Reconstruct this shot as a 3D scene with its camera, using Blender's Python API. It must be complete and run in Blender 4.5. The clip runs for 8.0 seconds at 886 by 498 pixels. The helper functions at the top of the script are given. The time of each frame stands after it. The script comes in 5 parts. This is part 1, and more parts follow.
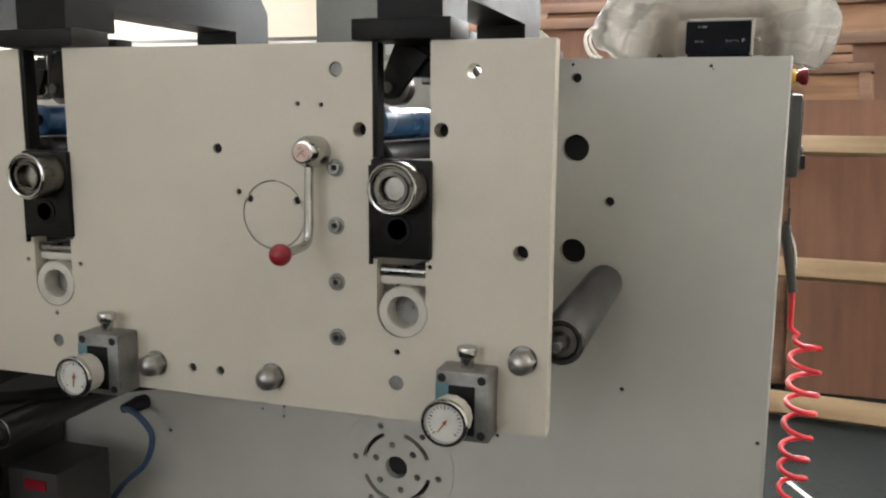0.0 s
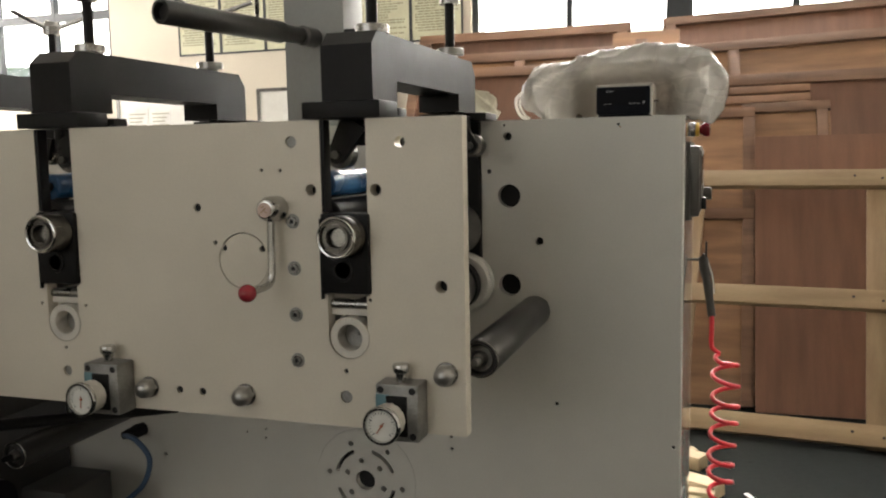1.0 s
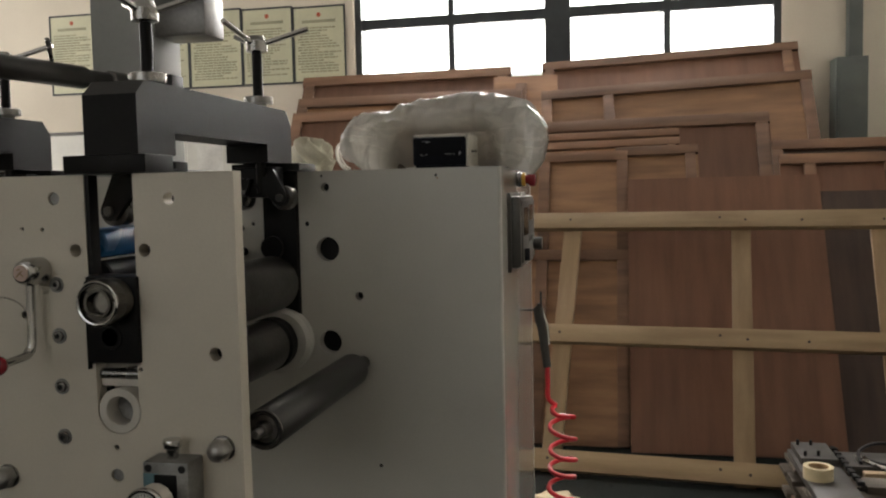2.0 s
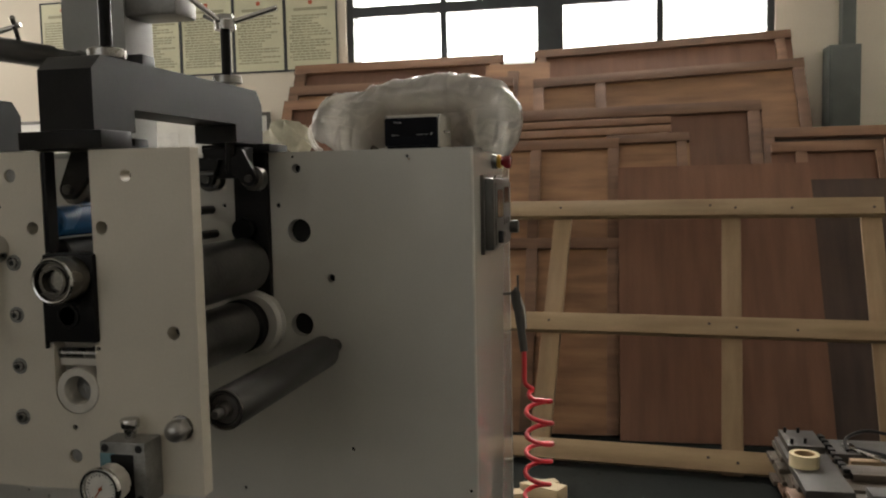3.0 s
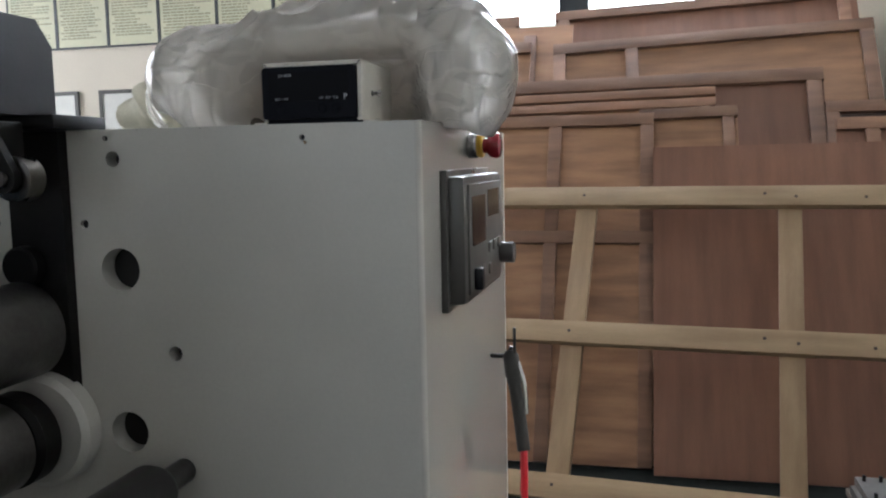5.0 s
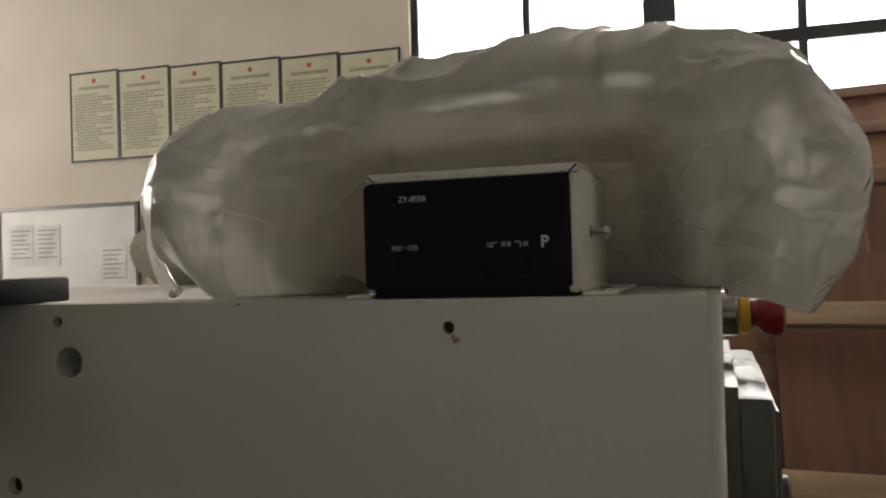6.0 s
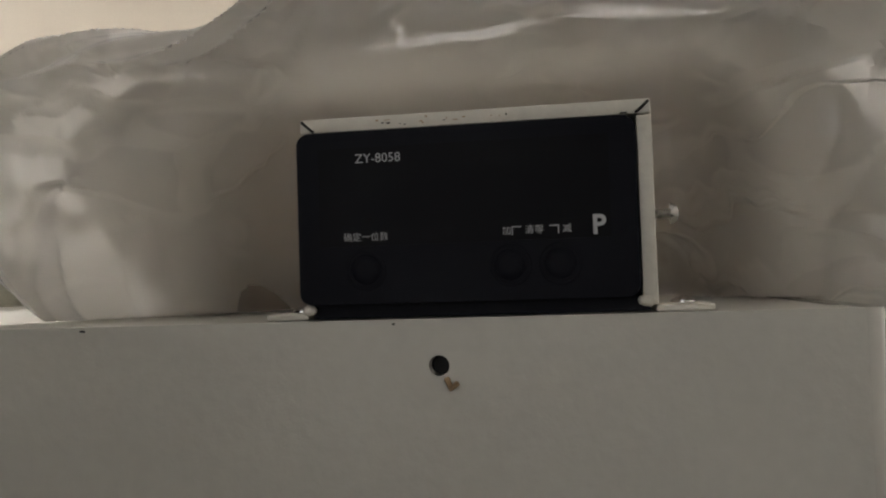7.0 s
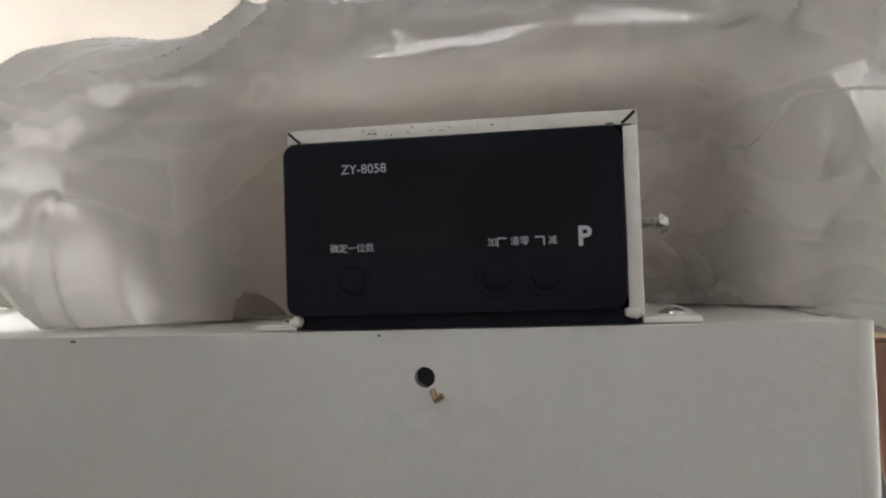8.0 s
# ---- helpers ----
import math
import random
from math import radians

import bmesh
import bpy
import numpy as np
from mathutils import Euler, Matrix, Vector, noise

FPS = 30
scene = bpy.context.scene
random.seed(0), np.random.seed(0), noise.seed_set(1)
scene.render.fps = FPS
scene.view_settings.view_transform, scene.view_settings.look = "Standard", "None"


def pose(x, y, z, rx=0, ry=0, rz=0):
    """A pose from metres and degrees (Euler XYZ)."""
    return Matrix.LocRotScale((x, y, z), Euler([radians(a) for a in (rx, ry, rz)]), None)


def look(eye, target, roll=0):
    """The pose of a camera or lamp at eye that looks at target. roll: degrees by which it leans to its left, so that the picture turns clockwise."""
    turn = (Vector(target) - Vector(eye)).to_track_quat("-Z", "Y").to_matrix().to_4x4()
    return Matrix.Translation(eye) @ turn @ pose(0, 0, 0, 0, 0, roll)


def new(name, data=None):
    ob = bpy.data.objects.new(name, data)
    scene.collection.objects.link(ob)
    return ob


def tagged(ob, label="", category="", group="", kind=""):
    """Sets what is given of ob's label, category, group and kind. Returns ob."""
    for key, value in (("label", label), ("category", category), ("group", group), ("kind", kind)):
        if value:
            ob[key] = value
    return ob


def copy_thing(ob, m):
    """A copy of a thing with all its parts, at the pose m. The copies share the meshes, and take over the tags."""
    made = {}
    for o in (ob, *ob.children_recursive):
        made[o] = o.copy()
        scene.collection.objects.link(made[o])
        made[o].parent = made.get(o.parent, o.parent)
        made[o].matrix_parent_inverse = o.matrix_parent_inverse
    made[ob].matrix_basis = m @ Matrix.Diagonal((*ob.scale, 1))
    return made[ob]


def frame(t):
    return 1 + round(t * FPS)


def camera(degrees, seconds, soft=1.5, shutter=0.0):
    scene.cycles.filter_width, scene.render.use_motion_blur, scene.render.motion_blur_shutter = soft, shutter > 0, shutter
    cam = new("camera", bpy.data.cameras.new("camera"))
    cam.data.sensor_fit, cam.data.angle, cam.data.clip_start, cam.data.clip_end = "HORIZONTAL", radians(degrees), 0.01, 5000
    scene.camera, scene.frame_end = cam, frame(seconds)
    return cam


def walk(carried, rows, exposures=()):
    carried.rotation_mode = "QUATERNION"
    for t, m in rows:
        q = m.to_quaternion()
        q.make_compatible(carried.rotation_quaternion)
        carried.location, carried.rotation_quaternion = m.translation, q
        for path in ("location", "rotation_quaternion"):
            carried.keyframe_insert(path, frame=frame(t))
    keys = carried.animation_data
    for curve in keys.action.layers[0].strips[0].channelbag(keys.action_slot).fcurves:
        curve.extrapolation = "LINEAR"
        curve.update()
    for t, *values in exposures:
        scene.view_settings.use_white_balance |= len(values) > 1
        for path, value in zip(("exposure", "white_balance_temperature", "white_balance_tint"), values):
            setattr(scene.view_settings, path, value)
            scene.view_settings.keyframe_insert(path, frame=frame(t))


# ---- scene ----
cam = camera(55.0, 8.0, soft=2.1)
PATH = [
    (0, (0.143, 0.1, 1.247), (-0.473, 1.977, 0.936), 0.4),
    (0.2, (0.195, 0.064, 1.256), (-0.536, 1.901, 0.954), -0.1),
    (0.5, (0.248, -0.001, 1.268), (-0.587, 1.8, 1.024), -1.3),
    (1, (0.298, -0.083, 1.278), (-0.324, 1.804, 1.055), -1.1),
    (1.5, (0.388, -0.048, 1.295), (-0.06, 1.895, 1.138), -1.8),
    (1.7, (0.415, -0.013, 1.301), (-0.01, 1.937, 1.164), -1.4),
    (2.8, (0.483, 0.047, 1.28), (0.067, 1.998, 1.142), -1.2),
    (3, (0.488, 0.046, 1.279), (0.071, 1.996, 1.121), -1.2),
    (3.5, (0.501, 0.074, 1.267), (0.107, 2.023, 1.048), -1.2),
    (4, (0.468, 0.198, 1.255), (0.118, 2.149, 0.988), -1.3),
    (4.2, (0.433, 0.295, 1.266), (0.105, 2.249, 0.989), -1.4),
    (5.3, (0.439, 0.876, 1.304), (-0.107, 2.792, 1.13), -0.8),
    (5.5, (0.388, 0.956, 1.303), (-0.194, 2.865, 1.18), -0.6),
    (5.7, (0.311, 1.035, 1.321), (-0.287, 2.944, 1.318), -0.6),
    (6, (0.229, 1.135, 1.355), (-0.369, 3.043, 1.383), -1.7),
    (6.2, (0.193, 1.181, 1.358), (-0.321, 3.113, 1.382), -2.0),
    (6.5, (0.173, 1.223, 1.358), (-0.166, 3.193, 1.438), -2.1),
    (7, (0.156, 1.268, 1.349), (-0.166, 3.24, 1.418), -1.9),
    (7.2, (0.156, 1.275, 1.349), (-0.152, 3.25, 1.411), -1.8),
    (7.5, (0.164, 1.279, 1.351), (-0.17, 3.249, 1.427), -1.7),
    (8, (0.165, 1.27, 1.353), (-0.2, 3.235, 1.414), -1.9),
]
EXPOSURES = [(0, 0.58, 6400, 12), (0.5, 0.25, 7000, 12), (1, -0.04, 6900, 12), (1.5, -0.55, 6700, 12), (3, -0.97, 7000, 12), (3.5, -0.83, 6350, 12), (4, -0.05, 5600, 12),
             (5.5, -0.3, 5950, 11), (5.7, -0.4, 6200, 12), (6, -1.15, 6900, 13), (6.5, -1.15, 6600, 14), (7, -0.4, 6600, 14), (7.5, 0.2, 6250, 15), (8, 0.35, 6100, 15)]
walk(cam, [(t, look(eye, target, roll)) for t, eye, target, roll in PATH], EXPOSURES)

# ---- light ----
world = bpy.data.worlds.new("sky")
scene.world = world
world.use_nodes = True
sky = world.node_tree.nodes.new("ShaderNodeTexSky")
sky.sky_type, sky.sun_disc = "NISHITA", False
sky.sun_elevation, sky.sun_rotation = radians(35.5), radians(-14)
world.node_tree.links.new(sky.outputs[0], world.node_tree.nodes["Background"].inputs[0])
world.node_tree.nodes["Background"].inputs[1].default_value = 0.12


def window_light(name, eye, target, width, height, watts, colour):
    data = bpy.data.lights.new(name, "AREA")
    data.shape, data.size, data.size_y, data.energy, data.color = "RECTANGLE", width, height, watts, colour
    ob = new(name, data)
    ob.matrix_world = look(eye, target)
    return ob


WALL_Y, YF = 5.8, -4.5
window_light("daylight_back_window", (0.01, WALL_Y + 0.12, 2.85), (0.0, 1.0, 2.0), 2.75, 1.5, 420, (1.0, 0.99, 0.97))
window_light("daylight_side_window", (-5.7, WALL_Y + 0.12, 2.85), (-3.0, 1.0, 1.6), 2.3, 1.5, 110, (1.0, 0.99, 0.96))
window_light("daylight_front_window", (-2.0, YF - 0.05, 2.45), (-1.4, 1.2, 1.2), 4.0, 1.9, 41, (1.0, 0.95, 0.87))
window_light("daylight_west_window", (-7.25, 3.7, 2.3), (-2.5, 5.3, 2.0), 2.8, 2.2, 330, (1.0, 0.97, 0.92))
sun = bpy.data.lights.new("sun", "SUN")
sun.energy, sun.angle, sun.color = 1.5, radians(16), (1.0, 0.93, 0.82)
new("sun", sun).matrix_world = look((0, 0, 0), (0.25, -1.0, -0.735))

# ---- materials ----


def material(name, base, rough=0.5, metal=0.0, vary=0.12, scale=6.0, bump=0.0, bump_scale=60.0, stretch=(1, 1, 1), second=None, spots=0.0, island=0.0, coat=0.0, spec=0.5):
    """A surface with large stains, fine grain and relief. second: the colour the large stains lean to. spots: share of small dark flecks."""
    m = bpy.data.materials.new(name)
    m.use_nodes = True
    nt = m.node_tree
    n, link = nt.nodes, nt.links.new
    bsdf = n["Principled BSDF"]
    bsdf.inputs["Roughness"].default_value, bsdf.inputs["Metallic"].default_value = rough, metal
    bsdf.inputs["Coat Weight"].default_value, bsdf.inputs["Specular IOR Level"].default_value = coat, spec
    tc, mp = n.new("ShaderNodeTexCoord"), n.new("ShaderNodeMapping")
    mp.inputs["Scale"].default_value = stretch
    link(tc.outputs["Object"], mp.inputs[0])
    big, fine = n.new("ShaderNodeTexNoise"), n.new("ShaderNodeTexNoise")
    big.inputs["Scale"].default_value, big.inputs["Detail"].default_value = scale, 5
    fine.inputs["Scale"].default_value, fine.inputs["Detail"].default_value = bump_scale, 4
    link(mp.outputs[0], big.inputs[0]), link(mp.outputs[0], fine.inputs[0])
    second = second or tuple(c * (1 - 2.2 * vary) for c in base)
    ramp = n.new("ShaderNodeMix")
    ramp.data_type = "RGBA"
    ramp.inputs["A"].default_value, ramp.inputs["B"].default_value = (*base, 1), (*second, 1)
    spread = n.new("ShaderNodeMapRange")
    spread.inputs["From Min"].default_value, spread.inputs["From Max"].default_value = 0.35, 0.7
    link(big.outputs[0], spread.inputs["Value"]), link(spread.outputs[0], ramp.inputs["Factor"])
    out = ramp.outputs["Result"]
    grain = n.new("ShaderNodeMix")
    grain.data_type, grain.blend_type = "RGBA", "MULTIPLY"
    g = n.new("ShaderNodeMapRange")
    g.inputs["To Min"].default_value, g.inputs["To Max"].default_value = 1 - vary * 1.5, 1 + vary * 0.8
    link(fine.outputs[0], g.inputs["Value"])
    grain.inputs["Factor"].default_value = 1
    link(out, grain.inputs["A"]), link(g.outputs[0], grain.inputs["B"])
    out = grain.outputs["Result"]
    if spots:
        fleck = n.new("ShaderNodeTexNoise")
        fleck.inputs["Scale"].default_value, fleck.inputs["Detail"].default_value = 23, 3
        link(tc.outputs["Object"], fleck.inputs[0])
        cut = n.new("ShaderNodeMapRange")
        cut.inputs["From Min"].default_value, cut.inputs["From Max"].default_value = 0.72 - spots, 0.76 - spots
        cut.inputs["To Max"].default_value = 0.55
        link(fleck.outputs[0], cut.inputs["Value"])
        mix = n.new("ShaderNodeMix")
        mix.data_type = "RGBA"
        mix.inputs["B"].default_value = (*[c * 0.35 for c in base], 1)
        link(cut.outputs[0], mix.inputs["Factor"]), link(out, mix.inputs["A"])
        out = mix.outputs["Result"]
    if island:
        info = n.new("ShaderNodeObjectInfo")
        mr = n.new("ShaderNodeMapRange")
        mr.inputs["To Min"].default_value, mr.inputs["To Max"].default_value = 1 - island, 1 + island * 0.6
        link(info.outputs["Random"], mr.inputs["Value"])
        mul = n.new("ShaderNodeMix")
        mul.data_type, mul.blend_type = "RGBA", "MULTIPLY"
        mul.inputs["Factor"].default_value = 1
        link(out, mul.inputs["A"]), link(mr.outputs[0], mul.inputs["B"])
        out = mul.outputs["Result"]
    link(out, bsdf.inputs["Base Color"])
    rr = n.new("ShaderNodeMapRange")
    rr.inputs["To Min"].default_value, rr.inputs["To Max"].default_value = max(0.03, rough - 0.1), min(1, rough + 0.12)
    link(big.outputs[0], rr.inputs["Value"]), link(rr.outputs[0], bsdf.inputs["Roughness"])
    if bump:
        b = n.new("ShaderNodeBump")
        b.inputs["Strength"].default_value, b.inputs["Distance"].default_value = bump, 0.002
        link(fine.outputs[0], b.inputs["Height"]), link(b.outputs[0], bsdf.inputs["Normal"])
    return m


def wood(name, light, dark, rough=0.6, along=(1, 9, 9), island=0.12):
    """Long grain with rings and faint boards; along: how the grain is drawn out."""
    return material(name, light, rough, 0, 0.12, 2.2, 0.25, 45, along, second=dark, island=island)


CREAM = material("cream_paint", (0.66, 0.61, 0.52), 0.42, 0, 0.05, 3.5, 0.12, 260, spots=0.0, second=(0.60, 0.555, 0.47))
GREYWHITE = material("grey_white_paint", (0.58, 0.565, 0.52), 0.33, 0, 0.05, 3.0, 0.1, 240, second=(0.51, 0.50, 0.46))
PAINT_EDGE = material("bare_paint_edge", (0.72, 0.69, 0.62), 0.5, 0, 0.08, 20, 0.2, 200)
BLACK_STEEL = material("blackened_steel", (0.008, 0.0078, 0.0078), 0.42, 0.0, 0.2, 14, 0.06, 180, second=(0.014, 0.0132, 0.0125), spec=0.13)
DARK_STEEL = material("dark_oily_steel", (0.10, 0.098, 0.095), 0.3, 0.85, 0.2, 9, 0.2, 150, second=(0.19, 0.183, 0.175))
STEEL = material("ground_steel", (0.368, 0.360, 0.344), 0.26, 1.0, 0.15, 16, 0.15, 240, second=(0.264, 0.256, 0.240))
CHROME = material("chrome", (0.540, 0.532, 0.517), 0.1, 1.0, 0.05, 20)
CAST = material("cast_aluminium", (0.36, 0.355, 0.34), 0.45, 0.7, 0.2, 25, 0.5, 300, spots=0.05)
ANODISED = material("black_anodised_tube", (0.014, 0.013, 0.013), 0.32, 0.0, 0.15, 6, 0.1, 200, (1, 0.2, 1), second=(0.026, 0.024, 0.022), spec=0.4)
NOSE_STEEL = material("brown_worn_steel", (0.17, 0.16, 0.145), 0.28, 1.0, 0.15, 16, 0.15, 240, second=(0.1, 0.092, 0.082))
# Near-black for shade inside holes and slots; also real scuffs, chips and seams.
HOLE_SHADE_MARKS = material("hole_shade_and_marks", (0.012, 0.012, 0.012), 0.8, 0, 0.1)
RED_KNOB = material("red_plastic", (0.26, 0.012, 0.022), 0.25, 0, 0.05, 8, coat=0.3)
RED_HOSE = material("red_hose", (0.75, 0.03, 0.045), 0.3, 0, 0.06, 8)
YELLOW = material("yellow_plastic", (0.75, 0.42, 0.04), 0.4, 0, 0.06)
ORANGE = material("orange_plastic", (0.36, 0.19, 0.065), 0.4, 0, 0.1)
BLUE = material("blue_roller", (0.022, 0.10, 0.24), 0.25, 0, 0.1, 10, 0.05)
BLUE_CABLE = material("blue_cable", (0.06, 0.11, 0.2), 0.4)
BLACK_PLASTIC = material("black_plastic", (0.010, 0.010, 0.012), 0.42, 0, 0.1, 12, spec=0.25)
BLACK_FACE = material("black_film", (0.0075, 0.0083, 0.0125), 0.5, 0, 0.08, 9, spec=0.07)
DISPLAY = material("dark_display", (0.0065, 0.0068, 0.0090), 0.45, 0, 0.05, spec=0.06)
PRINT = material("pale_print", (0.52, 0.53, 0.55), 0.6, 0, 0.03)
GREY_PANEL = material("grey_panel", (0.105, 0.100, 0.092), 0.35, 0, 0.08, 10)
GREY_FRAME = material("grey_bezel", (0.095, 0.091, 0.083), 0.3, 0.2, 0.08, 10)
PANEL_GLASS = material("panel_glass", (0.040, 0.034, 0.030), 0.15, 0, 0.05, 10, spec=0.4)
EMBLEM = material("emblem_disc", (0.62, 0.46, 0.40), 0.35, 0.2, 0.1, 60)
NUT = material("dull_nickel", (0.42, 0.41, 0.39), 0.30, 0.9, 0.12, 40, 0.2, 300, second=(0.32, 0.31, 0.295))
OILY_PLATE = material("oily_dark_plate", (0.055, 0.050, 0.044), 0.5, 0.2, 0.2, 9, 0.2, 150, second=(0.035, 0.031, 0.027))
FILM_BLUE = material("blue_film", (0.16, 0.30, 0.34), 0.3, 0, 0.2, 40)
DIAL = material("dial_face", (0.75, 0.75, 0.7), 0.35, 0, 0.08, 40)
NEEDLE = material("needle", (0.5, 0.12, 0.04), 0.5)
RING = material("cream_ring", (0.63, 0.6, 0.54), 0.45, 0, 0.06, 20, 0.1)
PINE = wood("pine_batten", (0.285, 0.198, 0.108), (0.205, 0.132, 0.068), 0.65)
PINE_UP = wood("pine_upright", (0.25, 0.168, 0.090), (0.18, 0.112, 0.057), 0.65, (9, 9, 1))
PLY = wood("reddish_plywood", (0.152, 0.065, 0.0325), (0.104, 0.043, 0.0215), 0.6, (7, 7, 0.8), 0.25)
PLY_PALE = wood("pale_plywood", (0.290, 0.150, 0.071), (0.165, 0.079, 0.037), 0.6, (1.2, 8, 8), 0.2)
# The reddish plywood again, darkened so its colour carries shade at the right.
PLY_SHADED = wood("shaded_plywood", (0.050, 0.024, 0.014), (0.028, 0.013, 0.008), 0.65, (7, 7, 0.8))
BATTEN = wood("reddish_batten", (0.19, 0.096, 0.051), (0.10, 0.048, 0.025), 0.6, (1, 8, 8), 0.25)
NAIL = material("nail_head", (0.05, 0.035, 0.03), 0.6, 0.4)
PLASTER = material("cream_plaster", (0.68, 0.62, 0.52), 0.85, 0, 0.06, 1.6, 0.35, 90, second=(0.61, 0.55, 0.46))
PLASTER_PALE = material("pale_plaster", (0.62, 0.60, 0.55), 0.85, 0, 0.06, 1.6, 0.3, 90)
CEILING = material("white_ceiling", (0.7, 0.69, 0.66), 0.9, 0, 0.05, 1.2, 0.2, 60)
FLOOR = material("green_grey_floor", (0.010, 0.012, 0.0115), 0.75, 0, 0.2, 2.2, 0.3, 40, second=(0.017, 0.018, 0.016), spots=0.06, spec=0.05)
WINDOW_FRAME = material("dark_window_frame", (0.045, 0.05, 0.055), 0.45, 0.3, 0.12, 8, 0.1)
GLOSS_SIDE = material("glossy_grey_white_paint", (0.55, 0.535, 0.495), 0.13, 0, 0.04, 3.0, 0.02, 240, second=(0.51, 0.497, 0.458), coat=0.7)
BOX_GREEN = material("green_grey_box_paint", (0.10, 0.112, 0.105), 0.5, 0, 0.1, 6, 0.1, 150)
DARK_GREY = material("dark_grey_paint", (0.05, 0.047, 0.043), 0.5, 0, 0.15, 5, 0.1, 150)
COLUMN_GREY = material("grey_column_paint", (0.33, 0.34, 0.33), 0.5, 0, 0.06, 4, 0.15, 150)
POSTER = material("poster_paper", (0.60, 0.59, 0.42), 0.55, 0, 0.06, 5)
POSTER_INK = material("poster_ink", (0.36, 0.35, 0.24), 0.7)
POSTER_RED = material("poster_red_ink", (0.5, 0.1, 0.05), 0.7)
BOARD_WHITE = material("white_board", (0.70, 0.69, 0.64), 0.4, 0, 0.05, 6)
PAPER = material("white_paper", (0.78, 0.77, 0.73), 0.7)
CLOTH = material("dirty_cloth", (0.60, 0.57, 0.46), 0.9, 0, 0.15, 14, 0.6, 300, second=(0.42, 0.40, 0.31))
TAPE = material("packing_tape", (0.52, 0.44, 0.28), 0.3, 0, 0.05)
CARD = material("cardboard_core", (0.4, 0.27, 0.15), 0.8)
PALLET = wood("grey_pallet_wood", (0.095, 0.072, 0.050), (0.050, 0.038, 0.027), 0.75)
SCRAP = wood("pale_offcut", (0.58, 0.46, 0.30), (0.46, 0.35, 0.21), 0.7)


def film_material(name):
    """Milky wrapping film: scatters light through, with a gloss."""
    m = bpy.data.materials.new(name)
    m.use_nodes = True
    n, link = m.node_tree.nodes, m.node_tree.links.new
    n.remove(n["Principled BSDF"])
    dif, trl, tra, glo = (n.new("ShaderNodeBsdf" + k) for k in ("Diffuse", "Translucent", "Transparent", "Glossy"))
    dif.inputs[0].default_value, trl.inputs[0].default_value = (0.56, 0.54, 0.51, 1), (0.88, 0.855, 0.80, 1)
    glo.inputs["Roughness"].default_value = 0.16
    tc, noi = n.new("ShaderNodeTexCoord"), n.new("ShaderNodeTexNoise")
    noi.inputs["Scale"].default_value, noi.inputs["Detail"].default_value, noi.inputs["Distortion"].default_value = 9, 3, 0.6
    link(tc.outputs["Object"], noi.inputs[0])
    warp, vor = n.new("ShaderNodeMix"), n.new("ShaderNodeTexVoronoi")
    warp.data_type, warp.blend_type = "RGBA", "ADD"
    warp.inputs["Factor"].default_value = 0.13
    link(tc.outputs["Object"], warp.inputs["A"]), link(noi.outputs["Color"], warp.inputs["B"])
    vor.feature = "DISTANCE_TO_EDGE"
    vor.inputs["Scale"].default_value = 11
    link(warp.outputs["Result"], vor.inputs["Vector"])
    fold = n.new("ShaderNodeMapRange")
    fold.inputs["From Max"].default_value, fold.inputs["To Min"].default_value, fold.inputs["To Max"].default_value = 0.3, 1.0, 0.0
    fold.interpolation_type = "SMOOTHSTEP"
    link(vor.outputs[0], fold.inputs["Value"])
    ridges = []
    for turn, scale, sharp in ((38, 20, 0.055), (-24, 27, 0.045), (80, 18, 0.04)):
        mp, rn, ab, mr = n.new("ShaderNodeMapping"), n.new("ShaderNodeTexNoise"), n.new("ShaderNodeMath"), n.new("ShaderNodeMapRange")
        mp.inputs["Rotation"].default_value = (0, radians(turn), 0)
        mp.inputs["Scale"].default_value = (0.22, 0.6, 1)
        link(warp.outputs["Result"], mp.inputs["Vector"]), link(mp.outputs[0], rn.inputs["Vector"])
        rn.inputs["Scale"].default_value, rn.inputs["Detail"].default_value, rn.inputs["Distortion"].default_value = scale, 1.5, 0.5
        sub = n.new("ShaderNodeMath")
        sub.operation, ab.operation = "SUBTRACT", "ABSOLUTE"
        sub.inputs[1].default_value = 0.5
        link(rn.outputs[0], sub.inputs[0]), link(sub.outputs[0], ab.inputs[0]), link(ab.outputs[0], mr.inputs["Value"])
        mr.interpolation_type = "SMOOTHSTEP"
        mr.inputs["From Max"].default_value, mr.inputs["To Min"].default_value, mr.inputs["To Max"].default_value = sharp, 1.0, 0.0
        ridges.append(mr.outputs[0])
    top = n.new("ShaderNodeMath")
    top.operation = "MAXIMUM"
    link(ridges[0], top.inputs[0]), link(ridges[1], top.inputs[1])
    crease = n.new("ShaderNodeMath")
    crease.operation = "MAXIMUM"
    link(top.outputs[0], crease.inputs[0]), link(ridges[2], crease.inputs[1])
    patch, fade, part_ = n.new("ShaderNodeTexNoise"), n.new("ShaderNodeMapRange"), n.new("ShaderNodeMath")
    patch.inputs["Scale"].default_value = 13
    link(tc.outputs["Object"], patch.inputs["Vector"]), link(patch.outputs[0], fade.inputs["Value"])
    fade.inputs["From Min"].default_value, fade.inputs["From Max"].default_value = 0.44, 0.62
    part_.operation = "MULTIPLY"
    link(crease.outputs[0], part_.inputs[0]), link(fade.outputs[0], part_.inputs[1])
    soft_, add = n.new("ShaderNodeMath"), n.new("ShaderNodeMath")
    soft_.operation = add.operation = "MULTIPLY_ADD"
    soft_.inputs[1].default_value, add.inputs[1].default_value = 0.05, 0.35
    link(fold.outputs[0], soft_.inputs[0]), link(noi.outputs[0], soft_.inputs[2])
